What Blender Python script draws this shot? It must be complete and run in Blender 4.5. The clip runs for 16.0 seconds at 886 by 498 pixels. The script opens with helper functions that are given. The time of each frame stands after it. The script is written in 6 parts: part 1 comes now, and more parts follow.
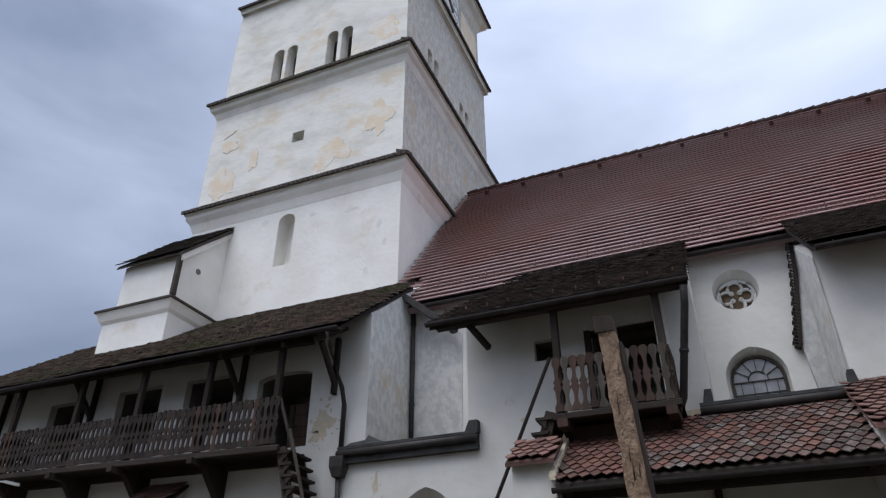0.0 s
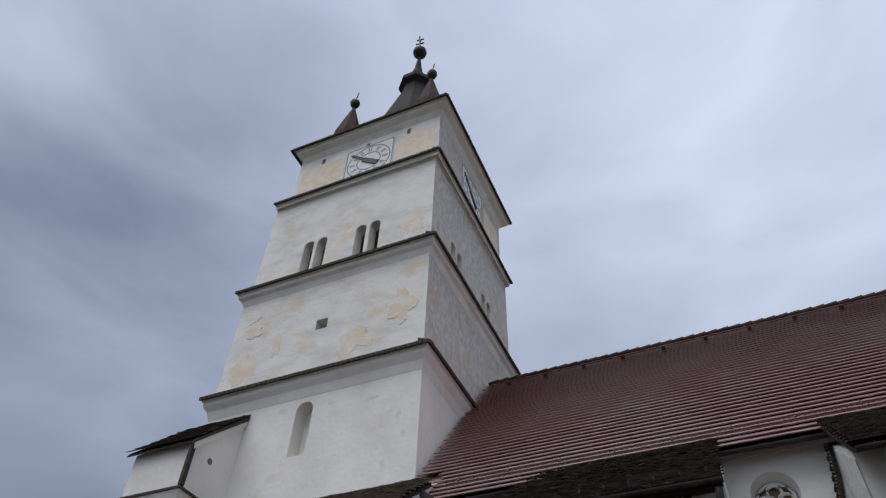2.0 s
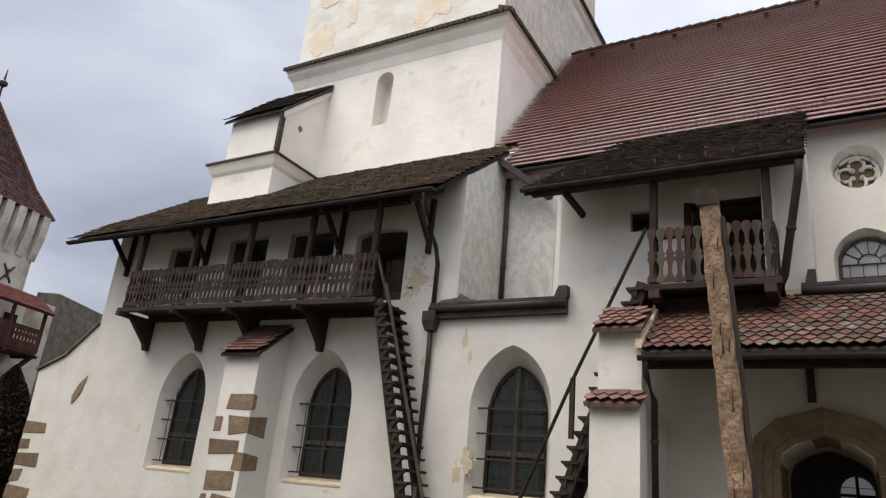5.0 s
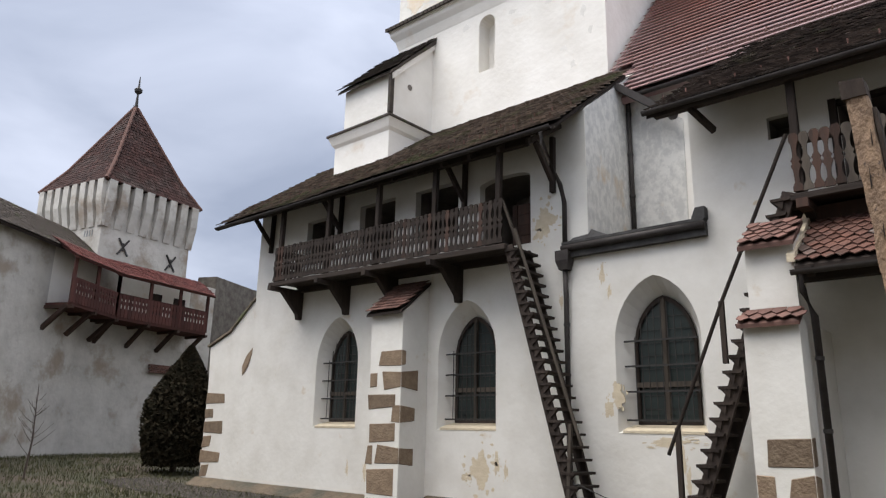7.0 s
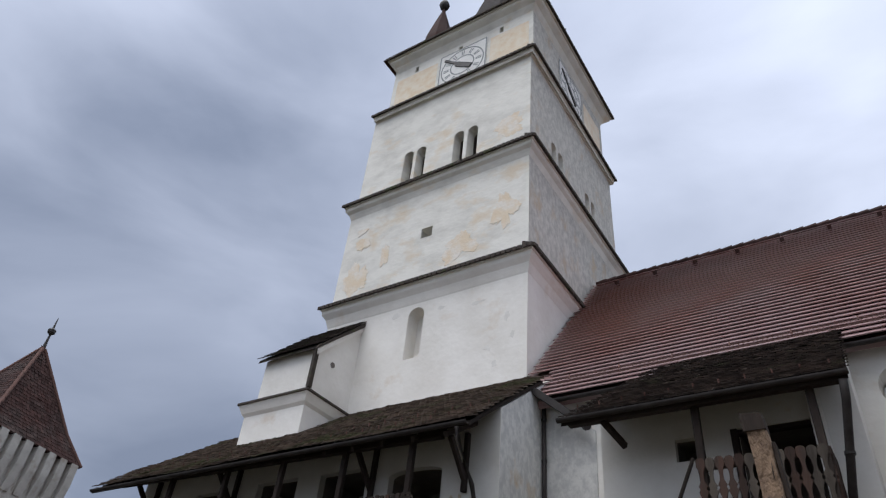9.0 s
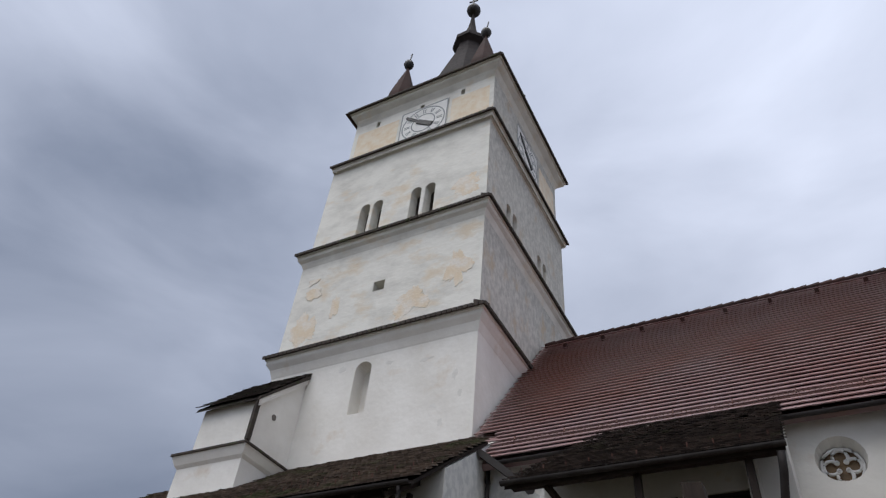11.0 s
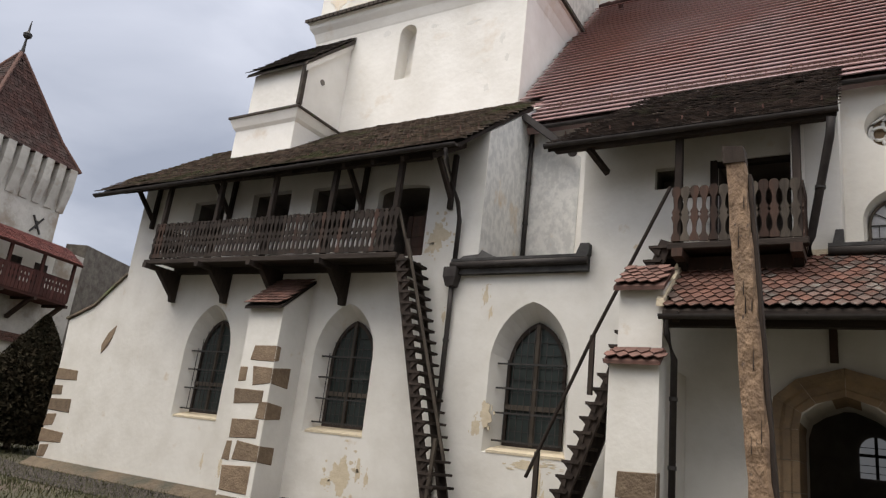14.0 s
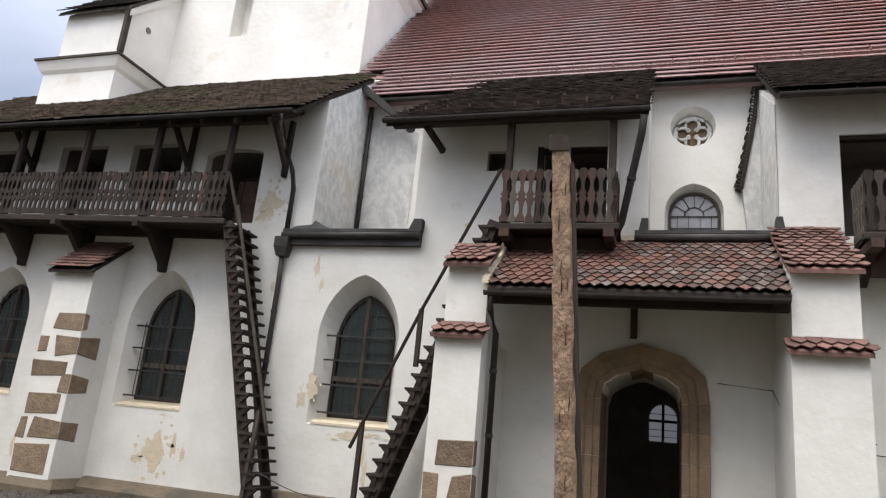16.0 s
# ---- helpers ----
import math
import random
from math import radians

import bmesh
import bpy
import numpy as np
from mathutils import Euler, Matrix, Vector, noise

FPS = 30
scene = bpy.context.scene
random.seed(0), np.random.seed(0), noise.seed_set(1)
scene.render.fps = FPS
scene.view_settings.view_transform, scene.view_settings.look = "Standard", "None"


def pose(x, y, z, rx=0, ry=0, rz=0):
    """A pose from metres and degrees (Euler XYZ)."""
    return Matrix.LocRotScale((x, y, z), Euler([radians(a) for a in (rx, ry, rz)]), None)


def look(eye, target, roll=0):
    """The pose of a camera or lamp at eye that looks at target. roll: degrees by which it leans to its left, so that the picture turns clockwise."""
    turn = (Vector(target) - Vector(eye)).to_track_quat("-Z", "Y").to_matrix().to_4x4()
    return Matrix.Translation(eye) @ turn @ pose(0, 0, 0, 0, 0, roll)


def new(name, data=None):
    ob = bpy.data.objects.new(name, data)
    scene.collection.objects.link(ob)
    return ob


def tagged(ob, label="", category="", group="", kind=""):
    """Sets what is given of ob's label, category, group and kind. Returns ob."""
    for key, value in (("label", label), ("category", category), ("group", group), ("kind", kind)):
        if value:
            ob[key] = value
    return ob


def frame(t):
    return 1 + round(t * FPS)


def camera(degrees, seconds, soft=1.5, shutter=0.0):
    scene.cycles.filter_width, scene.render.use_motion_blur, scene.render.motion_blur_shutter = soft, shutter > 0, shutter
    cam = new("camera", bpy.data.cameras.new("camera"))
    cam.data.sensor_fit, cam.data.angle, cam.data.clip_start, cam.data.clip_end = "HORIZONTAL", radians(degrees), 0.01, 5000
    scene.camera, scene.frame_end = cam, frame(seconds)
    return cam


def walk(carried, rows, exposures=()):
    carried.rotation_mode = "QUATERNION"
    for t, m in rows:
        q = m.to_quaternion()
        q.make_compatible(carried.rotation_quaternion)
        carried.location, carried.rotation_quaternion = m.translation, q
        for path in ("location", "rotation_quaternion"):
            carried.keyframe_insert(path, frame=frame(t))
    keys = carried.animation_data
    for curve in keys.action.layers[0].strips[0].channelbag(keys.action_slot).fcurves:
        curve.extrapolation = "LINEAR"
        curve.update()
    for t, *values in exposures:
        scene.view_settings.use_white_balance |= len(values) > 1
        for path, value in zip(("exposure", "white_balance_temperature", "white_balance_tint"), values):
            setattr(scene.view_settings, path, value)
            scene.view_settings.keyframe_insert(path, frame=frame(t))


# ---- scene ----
cam = camera(64.53, 16.0, soft=1.25)
EYE = (0.0, 0.0, 1.7)
# seconds, then the turn of the camera: it stands still and is tilted and panned by hand
ROWS = [
    (0, 121.06, 0.14, 23.00), (0.5, 127.16, -1.63, 22.93), (1, 133.96, -1.45, 23.86), (1.5, 136.78, -1.44, 23.94),
    (2, 136.42, -1.69, 23.77), (2.5, 134.15, -2.49, 23.72), (3, 130.64, -3.66, 25.09), (3.5, 126.87, -4.38, 25.72),
    (4, 121.94, -4.55, 27.77), (4.5, 114.82, -5.52, 28.04), (5, 109.71, -5.31, 28.98), (5.2, 107.55, -5.40, 29.44),
    (7.3, 104.69, -0.87, 41.65), (7.5, 106.10, -1.09, 40.51), (8, 115.38, -3.03, 35.12), (8.5, 122.38, -3.51, 32.11),
    (9, 128.20, -4.83, 32.14), (9.5, 132.24, -5.48, 29.40), (9.7, 132.92, -5.76, 28.21), (11.8, 132.71, -4.18, 27.09),
    (12, 131.39, -4.22, 27.59), (12.5, 125.70, -4.62, 28.30), (13, 118.07, -6.15, 27.66), (13.5, 110.68, -6.55, 29.37),
    (14, 105.97, -6.44, 30.48), (14.5, 104.74, -5.74, 30.45), (15, 104.01, -5.84, 29.20), (15.5, 104.27, -5.53, 24.89),
    (16, 105.17, -5.31, 16.69),
]
EXPO = [(0, 0.23, 5800, 10), (0.5, -0.05, 5850, 10), (1.5, -0.22, 5850, 10), (2.5, -0.19, 6150, 10), (3.5, 0.13, 6500, 10), (4.5, 0.48, 6700, 10), (5, 0.73, 6800, 10), (7.5, 0.85, 6300, 10), (8, 0.71, 6250, 10), (8.5, 0.41, 6200, 10),
        (9.5, 0.01, 5950, 10), (12, -0.02, 6450, 10), (13, 0.31, 6750, 10), (14, 0.75, 6800, 10), (15, 0.95, 6600, 10), (16, 1.08, 6350, 10)]
walk(cam, [(t, pose(*EYE, rx, ry, rz)) for t, rx, ry, rz in ROWS], EXPO)

# ---- sky and sun ----
world = bpy.data.worlds.new("sky")
scene.world = world
world.use_nodes = True
wn, wl = world.node_tree.nodes, world.node_tree.links
wn.clear()
w_out, w_bg = wn.new("ShaderNodeOutputWorld"), wn.new("ShaderNodeBackground")
w_sky = wn.new("ShaderNodeTexSky")
w_sky.sky_type, w_sky.sun_disc = "NISHITA", False
w_sky.sun_elevation, w_sky.sun_rotation = radians(70), radians(208)
w_co, w_map = wn.new("ShaderNodeTexCoord"), wn.new("ShaderNodeMapping")
w_map.inputs["Scale"].default_value = (1.0, 1.0, 2.6)
w_noise, w_ramp = wn.new("ShaderNodeTexNoise"), wn.new("ShaderNodeValToRGB")
w_noise.inputs["Scale"].default_value, w_noise.inputs["Detail"].default_value = 2.3, 7.0
w_noise.inputs["Roughness"].default_value, w_noise.inputs["Distortion"].default_value = 0.48, 0.35
w_ramp.color_ramp.elements[0].position, w_ramp.color_ramp.elements[0].color = 0.08, (2.5, 2.8, 3.55, 1)
w_ramp.color_ramp.elements[1].position, w_ramp.color_ramp.elements[1].color = 0.92, (7.9, 8.2, 9.3, 1)
# the cloud cover thins towards the south-east and is heaviest in the north-west
w_dot, w_grad, w_add = wn.new("ShaderNodeVectorMath"), wn.new("ShaderNodeMapRange"), wn.new("ShaderNodeMath")
w_dot.operation, w_dot.inputs[1].default_value = "DOT_PRODUCT", (0.45, -0.3, -0.2)
for key, value in (("From Min", -0.58), ("From Max", -0.32), ("To Min", -0.28), ("To Max", 0.22)):
    w_grad.inputs[key].default_value = value
w_add.operation = "ADD"
w_mix = wn.new("ShaderNodeMix")
w_mix.data_type = "RGBA"
w_mix.inputs[0].default_value = 0.93
wl.new(w_co.outputs["Generated"], w_map.inputs["Vector"])
wl.new(w_map.outputs[0], w_noise.inputs["Vector"])
wl.new(w_co.outputs["Generated"], w_dot.inputs[0])
wl.new(w_dot.outputs["Value"], w_grad.inputs["Value"])
wl.new(w_grad.outputs[0], w_add.inputs[0])
wl.new(w_noise.outputs[0], w_add.inputs[1])
wl.new(w_add.outputs[0], w_ramp.inputs[0])
wl.new(w_sky.outputs[0], w_mix.inputs[6])
# an overcast sky is brightest overhead
w_sep, w_high, w_scale = wn.new("ShaderNodeSeparateXYZ"), wn.new("ShaderNodeMapRange"), wn.new("ShaderNodeVectorMath")
for key, value in (("From Min", 0.0), ("From Max", 1.0), ("To Min", 0.78), ("To Max", 1.18)):
    w_high.inputs[key].default_value = value
w_scale.operation = "SCALE"
wl.new(w_co.outputs["Generated"], w_sep.inputs[0])
wl.new(w_sep.outputs[2], w_high.inputs["Value"])
wl.new(w_ramp.outputs[0], w_scale.inputs[0])
wl.new(w_high.outputs[0], w_scale.inputs["Scale"])
wl.new(w_scale.outputs[0], w_mix.inputs[7])
wl.new(w_mix.outputs[2], w_bg.inputs["Color"])
w_bg.inputs["Strength"].default_value = 0.100
wl.new(w_bg.outputs[0], w_out.inputs[0])
sun = new("sun", bpy.data.lights.new("sun", "SUN"))
sun.data.energy, sun.data.angle, sun.data.color = 3.0, radians(60), (1.0, 0.95, 0.89)
sun.matrix_world = look((-4.5, -8.8, 29), (0, 0, 0))


# ---- materials ----
def material(name, base, second, rough=0.85, scale=2.0, spread=(0.35, 0.7), bump=0.25, bump_scale=40.0, third=None, third_scale=0.6,
             third_spread=(0.58, 0.64), random_amount=0.0, island=0.0, stretch=(1, 1, 1), metal=0.0, gloss=0.5):
    """Two tones mixed by noise, a third in patches, fine relief, and a shift of value from piece to piece."""
    m = bpy.data.materials.new(name)
    m.use_nodes = True
    n, l = m.node_tree.nodes, m.node_tree.links
    b = n["Principled BSDF"]
    b.inputs["Roughness"].default_value, b.inputs["Metallic"].default_value = rough, metal
    b.inputs["Specular IOR Level"].default_value = gloss
    geo, mp = n.new("ShaderNodeNewGeometry"), n.new("ShaderNodeMapping")
    mp.inputs["Scale"].default_value = stretch
    l.new(geo.outputs["Position"], mp.inputs["Vector"])

    def noise_ramp(s, lo, hi, detail=6.0):
        t, r = n.new("ShaderNodeTexNoise"), n.new("ShaderNodeMapRange")
        t.inputs["Scale"].default_value, t.inputs["Detail"].default_value = s, detail
        t.inputs["Roughness"].default_value = 0.62
        r.inputs["From Min"].default_value, r.inputs["From Max"].default_value = lo, hi
        l.new(mp.outputs[0], t.inputs["Vector"])
        l.new(t.outputs[0], r.inputs["Value"])
        return r.outputs[0]

    def mixed(f, a, c):
        x = n.new("ShaderNodeMix")
        x.data_type = "RGBA"
        l.new(f, x.inputs[0])
        for k, v in ((6, a), (7, c)):
            if isinstance(v, tuple):
                x.inputs[k].default_value = (*v, 1)
            else:
                l.new(v, x.inputs[k])
        return x.outputs[2]
    col = mixed(noise_ramp(scale, *spread), base, second)
    if third:
        col = mixed(noise_ramp(third_scale, *third_spread), col, third)
    if random_amount or island:
        hsv, src = n.new("ShaderNodeHueSaturation"), n.new("ShaderNodeObjectInfo")
        rnd = src.outputs["Random"] if random_amount else geo.outputs["Random Per Island"]
        a = random_amount or island
        mr = n.new("ShaderNodeMapRange")
        mr.inputs["To Min"].default_value, mr.inputs["To Max"].default_value = 1 - a, 1 + a
        l.new(rnd, mr.inputs["Value"])
        l.new(mr.outputs[0], hsv.inputs["Value"])
        l.new(col, hsv.inputs["Color"])
        col = hsv.outputs[0]
    l.new(col, b.inputs["Base Color"])
    if bump:
        t, bp = n.new("ShaderNodeTexNoise"), n.new("ShaderNodeBump")
        t.inputs["Scale"].default_value, t.inputs["Detail"].default_value = bump_scale, 5.0
        bp.inputs["Strength"].default_value, bp.inputs["Distance"].default_value = bump, 0.03
        l.new(mp.outputs[0], t.inputs["Vector"])
        l.new(t.outputs[0], bp.inputs["Height"])
        l.new(bp.outputs[0], b.inputs["Normal"])
    return m


M_PLASTER = material("lime_plaster", (0.79, 0.765, 0.71), (0.68, 0.65, 0.59), scale=0.7, bump=0.35, bump_scale=6, third=(0.62, 0.53, 0.42), third_scale=0.8, third_spread=(0.60, 0.80))
M_AGED = material("aged_limewash", (0.70, 0.68, 0.63), (0.60, 0.575, 0.52), scale=1.0, spread=(0.40, 0.72), bump=0.22, bump_scale=7, third=(0.56, 0.47, 0.35), third_scale=1.6, third_spread=(0.65, 0.78))
M_SPIRE = material("blackened_spire_shingle", (0.026, 0.022, 0.022), (0.042, 0.034, 0.032), scale=3, gloss=0.1, bump=0.7, bump_scale=9)
M_COPING = material("dark_coping_tile", (0.050, 0.043, 0.038), (0.085, 0.070, 0.058), scale=5, gloss=0.1, bump=0.7, bump_scale=12, third=(0.06, 0.065, 0.035), third_scale=2)
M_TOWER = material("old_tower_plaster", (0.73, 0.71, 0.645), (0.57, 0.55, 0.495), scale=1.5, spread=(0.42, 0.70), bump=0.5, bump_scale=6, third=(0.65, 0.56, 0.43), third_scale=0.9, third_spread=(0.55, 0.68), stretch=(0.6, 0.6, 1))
# Mottled wear plus shade: the east face is given a darker base colour.
M_SIDE = material("weathered_shaded_side_plaster", (0.40, 0.385, 0.345), (0.55, 0.53, 0.475), scale=5.0, spread=(0.40, 0.62), bump=0.5, bump_scale=6, third=(0.46, 0.38, 0.28), third_scale=0.9, third_spread=(0.56, 0.68), stretch=(1, 1, 0.7))
# Grey weathering in the recess; on the east aisle, shade put into the colour.
M_GREY = material("grey_weathered_shaded_plaster", (0.48, 0.475, 0.455), (0.61, 0.60, 0.565), scale=5.5, spread=(0.42, 0.58), bump=0.5, bump_scale=8, third=(0.52, 0.42, 0.30), third_scale=0.9, third_spread=(0.60, 0.70), stretch=(1, 1, 0.7))
M_WORN = material("worn_tower_plaster", (0.69, 0.575, 0.42), (0.72, 0.67, 0.59), scale=2.0, spread=(0.42, 0.62), bump=0.5, bump_scale=9)
M_OCHRE = material("ochre_plaster", (0.68, 0.53, 0.35), (0.74, 0.66, 0.53), scale=2.2, spread=(0.3, 0.6), bump=0.3, bump_scale=6)
M_PEEL = material("peeled_ochre", (0.60, 0.52, 0.38), (0.50, 0.42, 0.30), scale=6, bump=0.5, bump_scale=25)
M_STONE = material("brown_sandstone", (0.145, 0.100, 0.064), (0.225, 0.165, 0.108), scale=6, bump=0.7, bump_scale=22, random_amount=0.25)
M_PLINTH = material("dirty_plinth_stone", (0.085, 0.063, 0.041), (0.145, 0.108, 0.068), scale=2.4, bump=1.0, bump_scale=9, third=(0.055, 0.050, 0.034), third_scale=1.2, third_spread=(0.48, 0.62))
M_SAND = material("ochre_sandstone", (0.265, 0.182, 0.105), (0.180, 0.125, 0.080), scale=5, bump=0.5, bump_scale=30, random_amount=0.14)
M_WOOD = material("dark_weathered_wood", (0.028, 0.022, 0.019), (0.050, 0.038, 0.031), scale=9, bump=0.5, bump_scale=30, gloss=0.15, random_amount=0.30, stretch=(1, 1, 0.15))
M_WOODX = material("dark_weathered_beam", (0.028, 0.022, 0.019), (0.048, 0.037, 0.030), scale=9, bump=0.5, bump_scale=30, gloss=0.15, random_amount=0.2, stretch=(0.15, 1, 1))
M_REDWOOD = material("reddish_brown_wood", (0.060, 0.034, 0.025), (0.036, 0.026, 0.021), scale=9, bump=0.4, bump_scale=30, gloss=0.2, random_amount=0.3, stretch=(1, 1, 0.15))
M_GREYWOOD = material("silvery_grey_wood", (0.092, 0.076, 0.060), (0.046, 0.037, 0.030), scale=9, bump=0.5, bump_scale=30, gloss=0.2, random_amount=0.25, stretch=(1, 1, 0.15))
M_POST = material("hewn_light_wood", (0.285, 0.190, 0.118), (0.150, 0.097, 0.061), scale=11, spread=(0.30, 0.66), bump=1.0, bump_scale=30, third=(0.075, 0.054, 0.042), third_scale=16, third_spread=(0.60, 0.70), stretch=(1, 1, 0.6))
M_METAL = material("dark_painted_sheet", (0.032, 0.027, 0.025), (0.055, 0.048, 0.044), rough=0.65, gloss=0.25, scale=4, bump=0.1)
M_SLATE = material("grey_sheet_ledge", (0.036, 0.034, 0.033), (0.070, 0.068, 0.066), rough=0.75, gloss=0.2, scale=3, bump=0.2)
M_IRON = material("black_iron", (0.026, 0.024, 0.023), (0.042, 0.038, 0.035), rough=0.6, gloss=0.3, scale=8, bump=0.1)
# Base colour darkened so that rooms behind openings look unlit.
M_DARK = material("interior_coloured_dark", (0.13, 0.112, 0.098), (0.19, 0.168, 0.15), scale=2, gloss=0.1, bump=0.1)
M_TILE_NAVE = material("red_brown_roof_tile", (0.255, 0.116, 0.095), (0.240, 0.134, 0.124), scale=0.4, rough=0.30, gloss=1.0, bump=0.1, third=(0.270, 0.182, 0.180), third_scale=0.22, third_spread=(0.40, 0.62), island=0.10)
M_TILE_NAVE_ONE = material("red_brown_single_tile", (0.255, 0.116, 0.095), (0.240, 0.134, 0.124), scale=0.4, rough=0.30, gloss=1.0, bump=0.1, third=(0.270, 0.182, 0.180), third_scale=0.22, third_spread=(0.40, 0.62), random_amount=0.10)
M_TILE_OLD = material("dark_mossy_roof_tile", (0.185, 0.142, 0.110), (0.098, 0.080, 0.064), scale=2.2, bump=0.4, gloss=0.2, third=(0.125, 0.128, 0.072), third_scale=0.9, third_spread=(0.52, 0.66), island=0.40)
M_TILE_OLD_ONE = material("dark_mossy_single_tile", (0.185, 0.142, 0.110), (0.098, 0.080, 0.064), scale=2.2, bump=0.4, gloss=0.2, third=(0.125, 0.128, 0.072), third_scale=0.9, third_spread=(0.52, 0.66), random_amount=0.45)
M_TILE_DARK = material("blackened_roof_tile", (0.092, 0.070, 0.058), (0.052, 0.043, 0.037), scale=2.6, bump=0.5, gloss=0.1, third=(0.075, 0.072, 0.048), third_scale=1.4, third_spread=(0.58, 0.70), island=0.40)
M_TILE_DARK_ONE = material("blackened_single_tile", (0.092, 0.070, 0.058), (0.052, 0.043, 0.037), scale=2.6, bump=0.5, gloss=0.1, third=(0.075, 0.072, 0.048), third_scale=1.4, third_spread=(0.58, 0.70), random_amount=0.45)
M_TILE_RED = material("orange_red_tile", (0.122, 0.058, 0.042), (0.080, 0.043, 0.034), scale=3.5, bump=0.5, third=(0.07, 0.055, 0.045), third_scale=2.4, third_spread=(0.55, 0.68), random_amount=0.30, gloss=0.2)
M_TILE_LICHEN = material("lichened_old_tile", (0.066, 0.050, 0.043), (0.115, 0.068, 0.055), scale=4, bump=0.6, third=(0.165, 0.158, 0.140), third_scale=4.5, third_spread=(0.54, 0.66), random_amount=0.40, gloss=0.2)
M_TILE_FAR = material("brick_brown_roof_tile", (0.052, 0.026, 0.022), (0.036, 0.023, 0.021), scale=1.2, bump=0.3, third=(0.05, 0.036, 0.032), third_scale=0.7, third_spread=(0.50, 0.65), island=0.35, gloss=0.1)
M_TILE_CAP = material("small_cap_tile", (0.150, 0.080, 0.064), (0.105, 0.063, 0.052), scale=5, bump=0.3, random_amount=0.3, gloss=0.2)
M_RUBBLE = material("rubble_ring_wall", (0.52, 0.50, 0.455), (0.37, 0.35, 0.315), scale=1.1, bump=1.0, bump_scale=4, third=(0.30, 0.25, 0.195), third_scale=0.55, third_spread=(0.52, 0.66))
M_TILE_GAL = material("deep_red_gallery_tile", (0.120, 0.042, 0.036), (0.080, 0.034, 0.030), scale=2, bump=0.3, island=0.3, gloss=0.1)
M_RAILRED = material("oxblood_painted_wood", (0.085, 0.034, 0.028), (0.058, 0.028, 0.024), scale=6, bump=0.4, random_amount=0.25, gloss=0.15, stretch=(1, 1, 0.2))
M_ROUGH = material("bare_rubble_stone", (0.075, 0.062, 0.050), (0.165, 0.148, 0.122), scale=2.6, bump=1.0, bump_scale=5)
M_GRASS = material("worn_grass", (0.030, 0.032, 0.012), (0.046, 0.038, 0.020), scale=0.9, bump=0.6, bump_scale=14, third=(0.058, 0.042, 0.028), third_scale=0.5, third_spread=(0.48, 0.6))
M_BLADE = material("grass_blade", (0.040, 0.046, 0.014), (0.070, 0.062, 0.024), scale=3, bump=0, island=0.4)
M_GRAVEL = material("gravel_stone", (0.030, 0.024, 0.019), (0.068, 0.057, 0.047), scale=5, bump=0.3, island=0.6)
M_BUSH = material("dark_evergreen_leaf", (0.020, 0.019, 0.012), (0.034, 0.026, 0.016), scale=4, gloss=0.05, bump=0, island=0.45)
M_BARK = material("thin_bark", (0.10, 0.075, 0.06), (0.06, 0.045, 0.04), scale=9, bump=0.3)
M_WHITE = material("white_paint", (0.78, 0.77, 0.74), (0.68, 0.67, 0.64), scale=3, bump=0.15)
# Pale base colour holds the sky reflection of the upper panes.
M_PALEGLASS = material("painted_reflection_glass", (0.26, 0.26, 0.27), (0.36, 0.36, 0.37), rough=0.25, scale=6, bump=0.1)
M_DIAL = material("dial_grey_paint", (0.22, 0.24, 0.24), (0.30, 0.31, 0.30), scale=3, bump=0.1)


def glass_material():
    m = bpy.data.materials.new("leaded_window_glass")
    m.use_nodes = True
    b = m.node_tree.nodes["Principled BSDF"]
    b.inputs["Base Color"].default_value = (0.030, 0.040, 0.038, 1)
    b.inputs["Roughness"].default_value = 0.18
    b.inputs["Specular IOR Level"].default_value = 0.5
    t, bp = m.node_tree.nodes.new("ShaderNodeTexNoise"), m.node_tree.nodes.new("ShaderNodeBump")
    t.inputs["Scale"].default_value, bp.inputs["Strength"].default_value, bp.inputs["Distance"].default_value = 9, 0.25, 0.02
    m.node_tree.links.new(t.outputs[0], bp.inputs["Height"])
    m.node_tree.links.new(bp.outputs[0], b.inputs["Normal"])
    return m


M_GLASS = glass_material()


